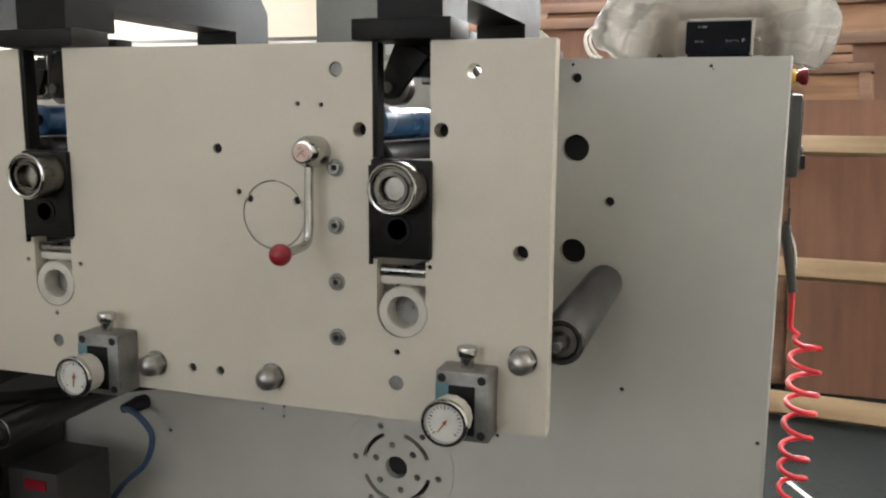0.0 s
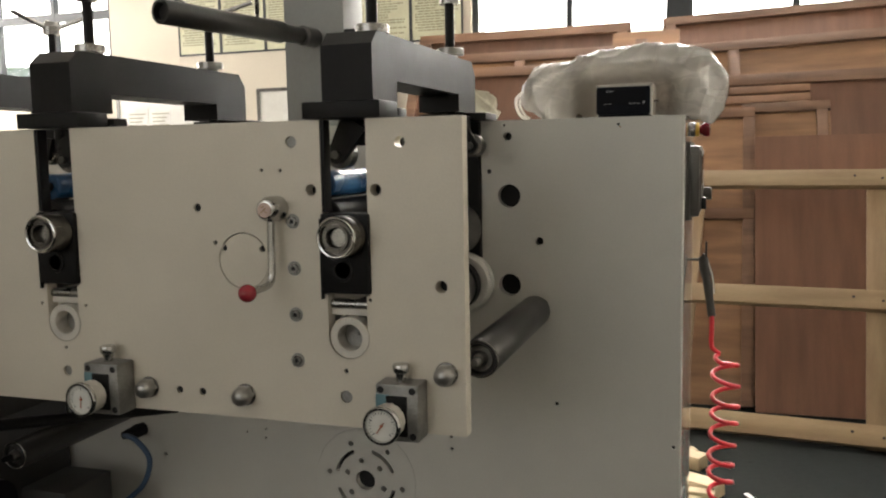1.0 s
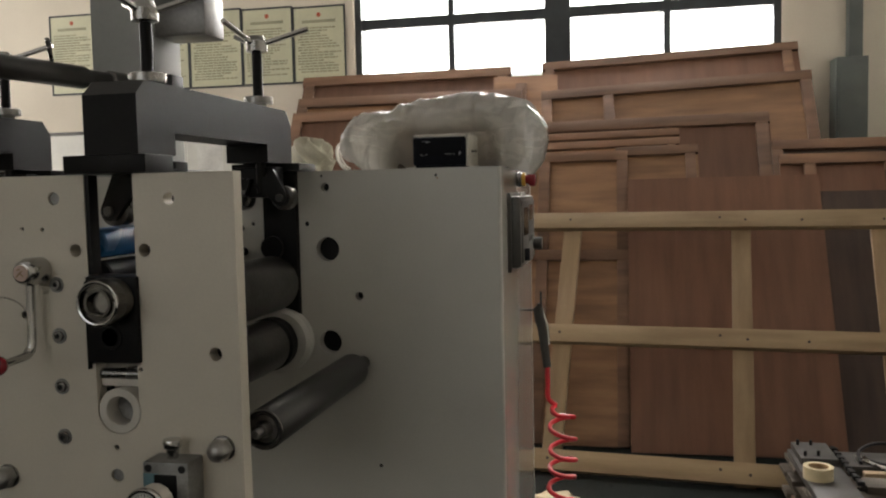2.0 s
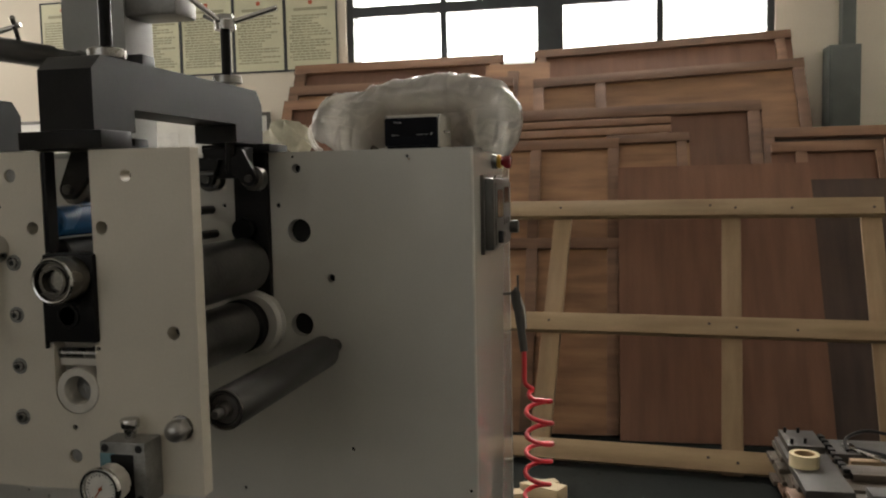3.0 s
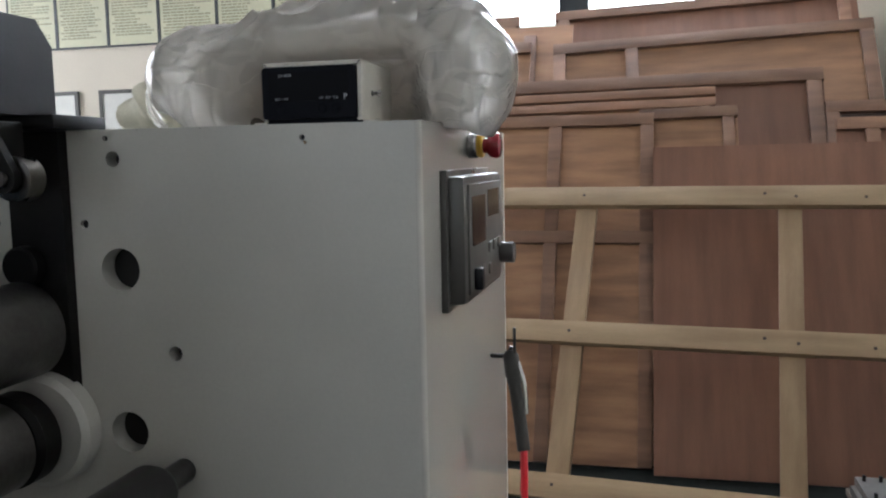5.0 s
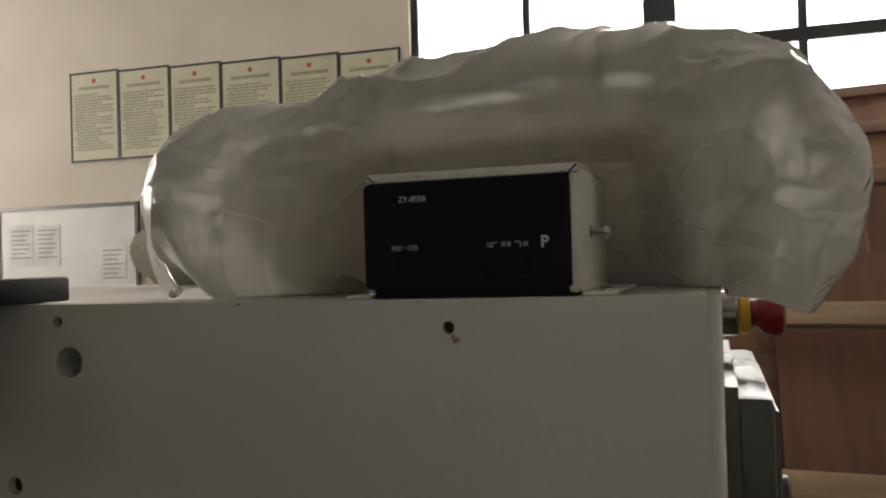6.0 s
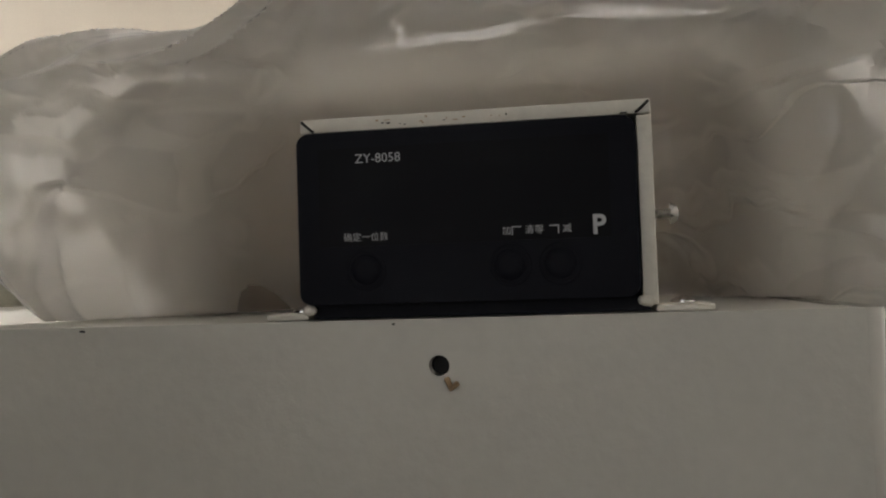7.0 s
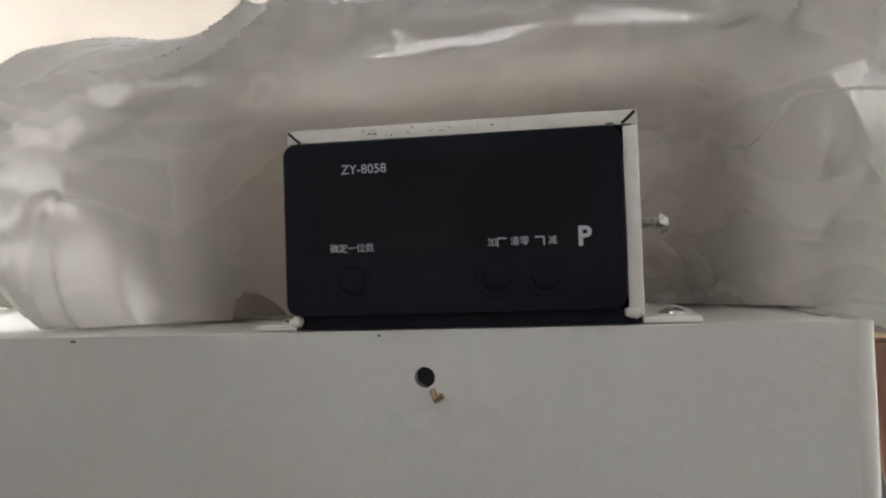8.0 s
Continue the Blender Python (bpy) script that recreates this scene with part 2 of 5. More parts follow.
    link(part_.outputs[0], add.inputs[0]), link(soft_.outputs[0], add.inputs[2])
    b = n.new("ShaderNodeBump")
    b.inputs["Strength"].default_value, b.inputs["Distance"].default_value = 0.6, 0.004
    link(add.outputs[0], b.inputs["Height"])
    for s in (dif, trl, glo):
        link(b.outputs[0], s.inputs["Normal"])
    m1, m2, m3 = (n.new("ShaderNodeMixShader") for _ in range(3))
    m1.inputs[0].default_value = 0.75
    link(dif.outputs[0], m1.inputs[1]), link(trl.outputs[0], m1.inputs[2])
    haze = n.new("ShaderNodeMapRange")
    haze.inputs["From Min"].default_value, haze.inputs["From Max"].default_value = 0.3, 0.7
    haze.inputs["To Min"].default_value, haze.inputs["To Max"].default_value = 0.04, 0.17
    link(noi.outputs[0], haze.inputs["Value"])
    dense = n.new("ShaderNodeMath")
    dense.operation, dense.use_clamp = "MULTIPLY_ADD", True
    dense.inputs[1].default_value = -0.5
    link(part_.outputs[0], dense.inputs[0]), link(haze.outputs[0], dense.inputs[2]), link(dense.outputs[0], m2.inputs[0])
    link(m1.outputs[0], m2.inputs[1]), link(tra.outputs[0], m2.inputs[2])
    fres = n.new("ShaderNodeFresnel")
    fres.inputs[0].default_value = 1.5
    link(b.outputs[0], fres.inputs["Normal"])
    link(fres.outputs[0], m3.inputs[0]), link(m2.outputs[0], m3.inputs[1]), link(glo.outputs[0], m3.inputs[2])
    link(m3.outputs[0], n["Material Output"].inputs[0])
    return m


FILM = film_material("milky_film")


def foam_material(name):
    """Soft brown packing that lets some light through."""
    m = bpy.data.materials.new(name)
    m.use_nodes = True
    n, link = m.node_tree.nodes, m.node_tree.links.new
    n.remove(n["Principled BSDF"])
    dif, trl, mix = n.new("ShaderNodeBsdfDiffuse"), n.new("ShaderNodeBsdfTranslucent"), n.new("ShaderNodeMixShader")
    tc, noi, col = n.new("ShaderNodeTexCoord"), n.new("ShaderNodeTexNoise"), n.new("ShaderNodeMix")
    noi.inputs["Scale"].default_value, noi.inputs["Detail"].default_value, noi.inputs["Distortion"].default_value = 14, 5, 0.8
    link(tc.outputs["Object"], noi.inputs[0])
    col.data_type = "RGBA"
    col.inputs["A"].default_value, col.inputs["B"].default_value = (0.27, 0.225, 0.18, 1), (0.15, 0.122, 0.097, 1)
    link(noi.outputs[0], col.inputs["Factor"])
    link(col.outputs["Result"], dif.inputs[0]), link(col.outputs["Result"], trl.inputs[0])
    mix.inputs[0].default_value = 0.65
    link(dif.outputs[0], mix.inputs[1]), link(trl.outputs[0], mix.inputs[2])
    tra, loose = n.new("ShaderNodeBsdfTransparent"), n.new("ShaderNodeMixShader")
    loose.inputs[0].default_value = 0.2
    link(mix.outputs[0], loose.inputs[1]), link(tra.outputs[0], loose.inputs[2])
    link(loose.outputs[0], n["Material Output"].inputs[0])
    return m


FOAM = foam_material("brown_wrapped_filling")


def glass_material(name):
    m = bpy.data.materials.new(name)
    m.use_nodes = True
    b = m.node_tree.nodes["Principled BSDF"]
    b.inputs["Transmission Weight"].default_value, b.inputs["Roughness"].default_value, b.inputs["IOR"].default_value = 1.0, 0.02, 1.1
    b.inputs["Base Color"].default_value = (0.95, 0.97, 0.96, 1)
    return m


GLASS = glass_material("window_glass")


def glow_material(name, near=(1, 1, 1, 1), far=(0.66, 0.74, 0.66, 1), strength=2.7, scale=0.9):
    """Overcast daylight outside, with faint shapes of trees low down."""
    m = bpy.data.materials.new(name)
    m.use_nodes = True
    n, link = m.node_tree.nodes, m.node_tree.links.new
    n.remove(n["Principled BSDF"])
    em, tc, noi, mix = n.new("ShaderNodeEmission"), n.new("ShaderNodeTexCoord"), n.new("ShaderNodeTexNoise"), n.new("ShaderNodeMix")
    noi.inputs["Scale"].default_value, noi.inputs["Detail"].default_value = scale, 8
    link(tc.outputs["Object"], noi.inputs[0])
    mr = n.new("ShaderNodeMapRange")
    mr.inputs["From Min"].default_value, mr.inputs["From Max"].default_value = 0.5, 0.62
    link(noi.outputs[0], mr.inputs["Value"])
    mix.data_type = "RGBA"
    mix.inputs["A"].default_value, mix.inputs["B"].default_value = near, far
    link(mr.outputs[0], mix.inputs["Factor"]), link(mix.outputs["Result"], em.inputs[0])
    em.inputs[1].default_value = strength
    link(em.outputs[0], n["Material Output"].inputs[0])
    return m


OUTSIDE = glow_material("outside_daylight")
OUTSIDE_TREES = glow_material("outside_trees", (0.80, 0.92, 0.88, 1), (0.42, 0.60, 0.44, 1), 0.75, 1.6)

# ---- mesh helpers ----
WORLD_OF = {}


def thing(name, at, label, category, group="", kind="", m=None):
    """An Empty at the base of a thing; its parts are given in world metres, or in its own axes when m is a pose."""
    ob = new(name)
    ob.empty_display_size = 0.05
    ob.matrix_world = m if m is not None else Matrix.Translation(at)
    WORLD_OF[ob.name] = Matrix.Identity(4) if m is not None else Matrix.Translation(at).inverted()
    return tagged(ob, label, category, group, kind)


def part(name, bm, mat, parent=None, label="", smooth=True, bevel=0.0, kind="", category=""):
    """Links a bmesh as one mesh object under a thing or a part."""
    if bevel:
        edges = [e for e in bm.edges if len(e.link_faces) == 2 and e.calc_face_angle(0) > 0.6]
        bmesh.ops.bevel(bm, geom=edges, offset=bevel, segments=2, affect="EDGES", profile=0.6, clamp_overlap=True)
    bmesh.ops.recalc_face_normals(bm, faces=bm.faces)
    if parent:
        root = parent if parent.name in WORLD_OF else parent.parent
        bm.transform(WORLD_OF[root.name])
    me = bpy.data.meshes.new(name)
    bm.to_mesh(me)
    bm.free()
    me.materials.append(mat)
    if smooth:
        me.shade_smooth()
        me.set_sharp_from_angle(angle=radians(38))
    ob = new(name, me)
    ob.parent = parent
    return tagged(ob, label, category, "", kind)


def box(x0, x1, y0, y1, z0, z1, bm=None):
    bm = bm or bmesh.new()
    bmesh.ops.create_cube(bm, size=1, matrix=Matrix.Translation(((x0 + x1) / 2, (y0 + y1) / 2, (z0 + z1) / 2)) @ Matrix.Diagonal((x1 - x0, y1 - y0, z1 - z0, 1)))
    return bm


def lathe(p0, p1, profile, seg=28, bm=None, hollow=False):
    """A turned piece on the axis from p0 to p1: profile rows of (metres along the axis, radius). hollow: a ring, whose profile closes on itself."""
    bm = bm or bmesh.new()
    p0, p1 = Vector(p0), Vector(p1)
    turn = (p1 - p0).to_track_quat("Z", "Y").to_matrix()
    rings = []
    for d, r in profile:
        rings.append([bm.verts.new(p0 + turn @ Vector((r * math.cos(2 * math.pi * k / seg), r * math.sin(2 * math.pi * k / seg), d))) for k in range(seg)])
    for a, b in zip(rings, rings[1:] + rings[:1] if hollow else rings[1:]):
        for k in range(seg):
            bm.faces.new((a[k], a[(k + 1) % seg], b[(k + 1) % seg], b[k]))
    if not hollow:
        bm.faces.new(rings[0]), bm.faces.new(rings[-1])
    return bm


def rod(p0, p1, r, seg=20, bm=None, edge=0.0):
    length = (Vector(p1) - Vector(p0)).length
    e = edge or min(r * 0.12, length * 0.2)
    return lathe(p0, p1, [(0, r - e), (e, r), (length - e, r), (length, r - e)], seg, bm)


def tube(points, r, seg=10, bm=None):
    """A round cord through the points."""
    bm = bm or bmesh.new()
    pts = [Vector(p) for p in points]
    rings, up = [], Vector((0.13, 0.21, 0.97))
    for i, p in enumerate(pts):
        d = (pts[min(i + 1, len(pts) - 1)] - pts[max(i - 1, 0)]).normalized()
        a = d.cross(up)
        if a.length < 1e-3:
            a = d.cross(Vector((1, 0, 0)))
        a.normalize()
        b = d.cross(a)
        rings.append([bm.verts.new(p + r * (a * math.cos(2 * math.pi * k / seg) + b * math.sin(2 * math.pi * k / seg))) for k in range(seg)])
    for a, b in zip(rings, rings[1:]):
        for k in range(seg):
            bm.faces.new((a[k], a[(k + 1) % seg], b[(k + 1) % seg], b[k]))
    bm.faces.new(rings[0]), bm.faces.new(rings[-1])
    return bm


def curve_points(points, n=8):
    """Points of a smooth line through the given ones."""
    pts = [Vector(p) for p in points]
    out = []
    for i in range(len(pts) - 1):
        a, b, c, d = pts[max(i - 1, 0)], pts[i], pts[i + 1], pts[min(i + 2, len(pts) - 1)]
        for k in range(n):
            t = k / n
            out.append(0.5 * (2 * b + (c - a) * t + (2 * a - 5 * b + 4 * c - d) * t * t + (3 * b - a - 3 * c + d) * t ** 3))
    return out + [pts[-1]]


def circle(cx, cz, r, seg=24):
    return [(cx + r * math.cos(2 * math.pi * k / seg), cz + r * math.sin(2 * math.pi * k / seg)) for k in range(seg)]


def pierced(outline, holes, y0, y1):
    """An upright plate between y0 and y1 with the outline and the holes (loops of x, z) cut through."""
    bm = bmesh.new()
    edges, loops = [], []
    for loop in (outline, *holes):
        vs = [bm.verts.new((x, y0, z)) for x, z in loop]
        edges += [bm.edges.new((vs[k], vs[(k + 1) % len(vs)])) for k in range(len(vs))]
        loops.append(vs)
    bmesh.ops.triangle_fill(bm, edges=edges, use_beauty=True, use_dissolve=False)
    front = list(bm.faces)
    twin = {v: bm.verts.new((v.co.x, y1, v.co.z)) for v in list(bm.verts)}
    for f in front:
        bm.faces.new([twin[v] for v in reversed(f.verts)])
    for vs in loops:
        for k in range(len(vs)):
            a, b = vs[k], vs[(k + 1) % len(vs)]
            bm.faces.new((a, b, twin[b], twin[a]))
    return bm


def rect(x0, x1, z0, z1):
    return [(x0, z0), (x1, z0), (x1, z1), (x0, z1)]

# ---- room ----
XL, XR, ZC = -7.2, 2.6, 4.4


def wall(name, bm, mat, label):
    return part(name, bm, mat, None, label, smooth=False, kind="structure")


part("floor", box(XL - 0.2, XR + 0.2, YF - 0.2, WALL_Y + 0.2, -0.1, 0.0), FLOOR, None, "dark green-grey painted workshop floor", False, kind="structure")
part("ceiling", box(XL - 0.2, XR + 0.2, YF - 0.2, WALL_Y + 0.2, ZC, ZC + 0.1), CEILING, None, "plain white workshop ceiling", False, kind="structure")
SILL, HEAD = 1.95, 3.75
WIN = [(-1.40, 1.42), (-6.9, -4.45)]
wall("wall_north", pierced(rect(XL, XR, 0, ZC), [rect(a, b, SILL, HEAD) for a, b in WIN], WALL_Y, WALL_Y + 0.2), PLASTER, "cream plastered workshop wall with wide windows")
wall("wall_south", pierced(rect(XL, XR, 0, ZC), [rect(-4.1, 0.1, 1.4, 3.5)], YF - 0.2, YF), PLASTER_PALE, "pale plastered workshop wall with a window opening")
bm = pierced(rect(YF - 0.2, WALL_Y + 0.2, 0, ZC), [rect(2.2, 5.2, 1.1, 3.5)], 0, 0.2)
bm.transform(Matrix.Translation((XL, 0, 0)) @ Matrix.Rotation(math.pi / 2, 4, "Z"))
wall("wall_west", bm, PLASTER_PALE, "pale plastered side wall with a window opening")
wall("wall_east", box(XR, XR + 0.2, YF - 0.2, WALL_Y + 0.2, 0, ZC), PLASTER_PALE, "pale plastered side wall")
part("outside_backdrop", box(-16, 14, 13, 13.1, -3, 12), OUTSIDE, None, "bright overcast daylight with faint trees", False, kind="structure")
part("outside_trees_backdrop", box(-15, -4.2, 10, 10.1, -3, 12), OUTSIDE_TREES, None, "hazy green trees outside the window", False, kind="structure")


def window(name, x0, x1, bars, label):
    """A dark metal window: outer frame, bars at the given x (with widths), a transom and panes."""
    w = thing(name, ((x0 + x1) / 2, WALL_Y, SILL), label, "window", kind="structure")
    y0, y1 = WALL_Y + 0.03, WALL_Y + 0.1
    part("window_frame", pierced(rect(x0, x1, SILL, HEAD), [rect(x0 + 0.045, x1 - 0.045, SILL + 0.05, HEAD - 0.05)], y0, y1), WINDOW_FRAME, w, smooth=False)
    for x, half in bars:
        part("mullion", box(x - half, x + half, y0 + 0.003, y1 - 0.003, SILL + 0.05, HEAD - 0.05), WINDOW_FRAME, w, smooth=False)
    part("transom", box(x0 + 0.045, x1 - 0.045, y0 + 0.006, y1 - 0.006, 2.43, 2.50), WINDOW_FRAME, w, smooth=False)
    edges = sorted([x0 + 0.045] + [x1 - 0.045] + [x - h for x, h in bars] + [x + h for x, h in bars])
    for a, b in zip(edges[::2], edges[1::2]):
        for c, d in ((SILL + 0.05, 2.43), (2.50, HEAD - 0.05)):
            p = part("pane", box(a, b, y0 + 0.033, y0 + 0.038, c, d), GLASS, w, smooth=False)
            p.visible_shadow = False
    return w


window("window_1", *WIN[0], [(-0.715, 0.02), (0.01, 0.085), (0.72, 0.022)], "dark-framed workshop window, bright with daylight")
window("window_2", *WIN[1], [(-6.3, 0.02), (-5.68, 0.05), (-5.05, 0.02)], "dark-framed workshop window with green outside")

# posters in a row, each a printed sheet with lines that cannot be read
POSTER_X = [-3.80, -3.42, -3.03, -2.655, -2.24, -1.85, -1.46]
for i, (a, b) in enumerate(zip(POSTER_X, POSTER_X[1:])):
    z0, z1 = 2.09, 2.66 - 0.012 * i
    p = thing("wall_poster", ((a + b) / 2, WALL_Y, z0), "pale yellow-green printed notice sheet pinned to the wall", "poster", "posters on the wall")
    part("sheet", box(a + 0.012, b - 0.012, WALL_Y - 0.006, WALL_Y, z0, z1), POSTER, p, smooth=False)
    part("border", pierced(rect(a, b, z0 - 0.012, z1 + 0.012), [rect(a + 0.011, b - 0.011, z0 + 0.001, z1 - 0.001)], WALL_Y - 0.009, WALL_Y - 0.001), WINDOW_FRAME, p, "dark thin border", smooth=False)
    part("emblem", rod(((a + b) / 2, WALL_Y - 0.0075, z1 - 0.05), ((a + b) / 2, WALL_Y - 0.006, z1 - 0.05), 0.016, 12), POSTER_RED, p, "small red emblem")
    part("heading", box(a + 0.07, b - 0.07, WALL_Y - 0.0075, WALL_Y - 0.006, z1 - 0.105, z1 - 0.085), POSTER_INK, p, "line of unreadable print", smooth=False)
    rng = random.Random(40 + i)
    ink = bmesh.new()
    z = z1 - 0.14
    while z > z0 + 0.05:
        x = a + 0.035 + (0.02 if rng.random() < 0.3 else 0)
        end = b - 0.035 - rng.random() ** 2 * 0.16
        while x < end - 0.01:
            w = rng.uniform(0.012, 0.05)
            box(x, min(x + w, end), WALL_Y - 0.0073, WALL_Y - 0.006, z - 0.0055, z + 0.0055, ink)
            x += w + 0.006
        z -= 0.019
    part("print_block", ink, POSTER_INK, p, "rows of unreadable print", smooth=False)

nb = thing("notice_board", (-3.86, WALL_Y, 1.25), "white notice board with pinned paper sheets", "notice board")
part("board", box(-4.40, -3.30, WALL_Y - 0.015, WALL_Y, 1.25, 1.78), BOARD_WHITE, nb, smooth=False, bevel=0.003)
part("frame", pierced(rect(-4.42, -3.28, 1.23, 1.80), [rect(-4.395, -3.305, 1.255, 1.775)], WALL_Y - 0.022, WALL_Y - 0.002), GREY_FRAME, nb, "grey metal frame", smooth=False)
for x0, x1, z0, z1 in ((-4.32, -4.12, 1.40, 1.68), (-4.10, -3.90, 1.40, 1.68), (-3.58, -3.38, 1.30, 1.53)):
    s = part("sheet", box(x0, x1, WALL_Y - 0.018, WALL_Y - 0.015, z0, z1), PAPER, nb, "white paper sheet", smooth=False)
    for k in range(7):
        part("print_line", box(x0 + 0.02, x1 - 0.02 - 0.02 * (k % 3), WALL_Y - 0.019, WALL_Y - 0.018, z1 - 0.045 - 0.03 * k, z1 - 0.037 - 0.03 * k), POSTER_INK, s, smooth=False)
nb2 = thing("notice_board", (-2.4, WALL_Y, 1.25), "white notice board with faint paper sheets", "notice board")
part("board", box(-3.1, -2.0, WALL_Y - 0.015, WALL_Y, 1.25, 1.78), BOARD_WHITE, nb2, smooth=False, bevel=0.003)
part("frame", pierced(rect(-3.12, -1.98, 1.23, 1.80), [rect(-3.095, -2.005, 1.255, 1.775)], WALL_Y - 0.022, WALL_Y - 0.002), GREY_FRAME, nb2, "grey metal frame", smooth=False)
for x0, x1, z0, z1 in ((-2.9, -2.7, 1.40, 1.68), (-2.62, -2.42, 1.42, 1.66)):
    part("sheet", box(x0, x1, WALL_Y - 0.018, WALL_Y - 0.015, z0, z1), PAPER, nb2, "white paper sheet", smooth=False)

eb = thing("electrical_box", (1.78, WALL_Y, 1.5), "grey metal electrical box with conduit on the wall", "electrical box")
part("body", box(1.70, 1.88, WALL_Y - 0.18, WALL_Y, 1.52, 2.05), BOX_GREEN, eb, bevel=0.004)
part("door", box(1.712, 1.868, WALL_Y - 0.19, WALL_Y - 0.181, 1.535, 2.035), BOX_GREEN, eb, "grey sheet door", bevel=0.003)
part("conduit", box(1.79, 1.87, WALL_Y - 0.09, WALL_Y - 0.002, 2.05, 3.2), BOX_GREEN, eb, "grey cable duct", bevel=0.004)

# ---- timber against the wall ----
SLOPE = 0.50
UP = Vector((0, SLOPE, 1)).normalized()


def leaning(name, x0, x1, top, y0, face, battens, uprights, label, batten_mat=BATTEN, tilt=0.0, rim=0.07, thick=0.022, turn=0.0):
    """A crate side that leans back: a plywood sheet with battens nailed round its edge. y0: its depth at 1.109 m height."""
    base_y = y0 + (top - 1.109) * 0.694 - (top - 0.02) * SLOPE
    m = Matrix.Translation((x0, base_y, 0.02)) @ Matrix.Rotation(radians(turn), 4, "Z") @ Matrix.Rotation(-math.atan(SLOPE), 4, "X") @ Matrix.Rotation(radians(-tilt), 4, "Y")
    t = thing(name, None, label, "wood panel", "timber leaning on the wall", m=m)
    w, h = x1 - x0, (top - 0.02) / UP.z
    part("sheet", box(0, w, 0, 0.012, 0, h), face, t, smooth=False)
    for z in battens:
        zc = h - z
        part("rail", box(0, w, -thick, -0.001, zc - rim, zc), batten_mat, t, bevel=0.002)
    for x in uprights:
        for za, zb in zip([h] + [h - z for z in battens], [h - z for z in battens][0:] + [0]):
            if za - zb > rim + 0.02:
                part("stile", box(x, x + rim, -thick, -0.001, zb, za - rim), batten_mat, t, bevel=0.002)
    return t


leaning("crate_panel", 0.00, 1.60, 2.12, 5.08, PLY, [0.0], [0.02, 1.50], "reddish plywood crate side leaning on the wall", tilt=2.2, rim=0.06)
leaning("crate_panel", -1.75, -0.28, 2.10, 5.08, PLY, [0.0], [0.02, 1.38], "reddish plywood crate side leaning on the wall", tilt=0.3)
leaning("crate_panel", -0.40, 0.02, 2.04, 5.04, PLY_PALE, [], [0.15], "reddish plywood offcut between two crate sides")
leaning("crate_panel", -1.72, -0.2, 1.93, 4.98, PLY_PALE, [0.0], [0.0, 0.7], "reddish framed plywood crate side leaning on the wall")
leaning("crate_panel", 0.02, 1.62, 1.90, 4.93, PLY_PALE, [0.0], [0.0, 0.38, 1.53], "pale framed plywood crate side leaning on the wall", tilt=2.4, rim=0.065)
leaning("crate_panel", -1.70, -0.3, 1.82, 4.90, PLY, [0.0], [0.0], "reddish plywood crate side leaning on the wall")
leaning("crate_panel", -0.30, 1.28, 1.68, 4.84, PLY, [0.0], [1.50], "reddish plywood crate side with a dark batten", tilt=0.8)
leaning("crate_panel", -0.34, 0.78, 1.60, 4.78, PLY_PALE, [0.0, 0.06], [1.05], "pale plywood crate side with a thin top rail", tilt=1.0, rim=0.045)
# The darkest sheets at this end carry shade in their colour.
leaning("crate_panel", 1.25, 2.0, 1.53, 4.86, PLY_SHADED, [0.0], [0.0], "brown framed plywood crate side", rim=0.06)
leaning("crate_panel", 1.27, 1.86, 1.445, 4.76, PLY, [0.0], [0.12, 0.52], "brown framed plywood crate side", BATTEN, rim=0.06)
leaning("crate_panel", 1.80, 2.5, 1.45, 4.62, PLY_SHADED, [0.0], [0.0], "plywood crate side with shade put into its dark colour")
leaning("crate_panel", 0.42, 0.87, 1.51, 4.72, PLY_PALE, [0.0], [0.38], "pale framed plywood crate side", BATTEN, tilt=1.0, rim=0.055)
leaning("crate_panel", -0.32, 0.46, 1.49, 4.68, PLY_PALE, [0.0, 0.60], [0.29, 0.72], "pale framed plywood crate side with three stiles", BATTEN, rim=0.06)
leaning("plywood_sheet", 0.465, 1.44, 1.335, 4.64, PLY, [], [], "plain reddish plywood sheet leaning behind a pine frame", tilt=0.3)
leaning("plywood_sheet", 1.35, 2.2, 1.25, 4.66, PLY_SHADED, [], [], "plywood sheet with shade put into its dark brown colour")

# the open pine frame in front of the stack
ax = Vector((0.995, -0.099, 0)).normalized()
an = Vector((0.0815, 0.8188, -0.5683)).normalized()
au = ax.cross(an) * -1 if ax.cross(an).z < 0 else ax.cross(an)
FM = Matrix((ax, an, au)).transposed().to_4x4()
foot = Vector((0.164, 4.586, 1.109)) + ax * -0.85
foot = foot - au * ((foot.z - 0.012) / au.z)
FM.translation = foot
pf = thing("pine_frame", None, "open pale pine crate frame leaning on plywood", "wood frame", m=FM)
FH = (1.145 - 0.012) / au.z
FW = 2.385
for n_, z in (("rail", FH - 0.095), ("rail", (0.568 - 0.012) / au.z - 0.045), ("rail", 0.0)):
    r_ = part(n_, box(0, FW, -0.035, 0, z, z + 0.095), PINE, pf, bevel=0.003)
    for x in (0.1, 0.85, 1.60, 1.72, 1.98, 2.34):
        part("nail", rod((x, -0.0365, z + 0.045 + 0.012 * math.sin(x * 40)), (x, -0.034, z + 0.045 + 0.012 * math.sin(x * 40)), 0.007, 8), NAIL, r_)
for x in (0.06, 0.815, 1.655, 2.285):
    part("stile", box(x, x + 0.09, 0.001, 0.035, 0.0, FH - 0.002), PINE_UP, pf, bevel=0.003)

# ---- the machine ----
PY, PT = 1.005, 0.022        # front of the near side plate, its thickness
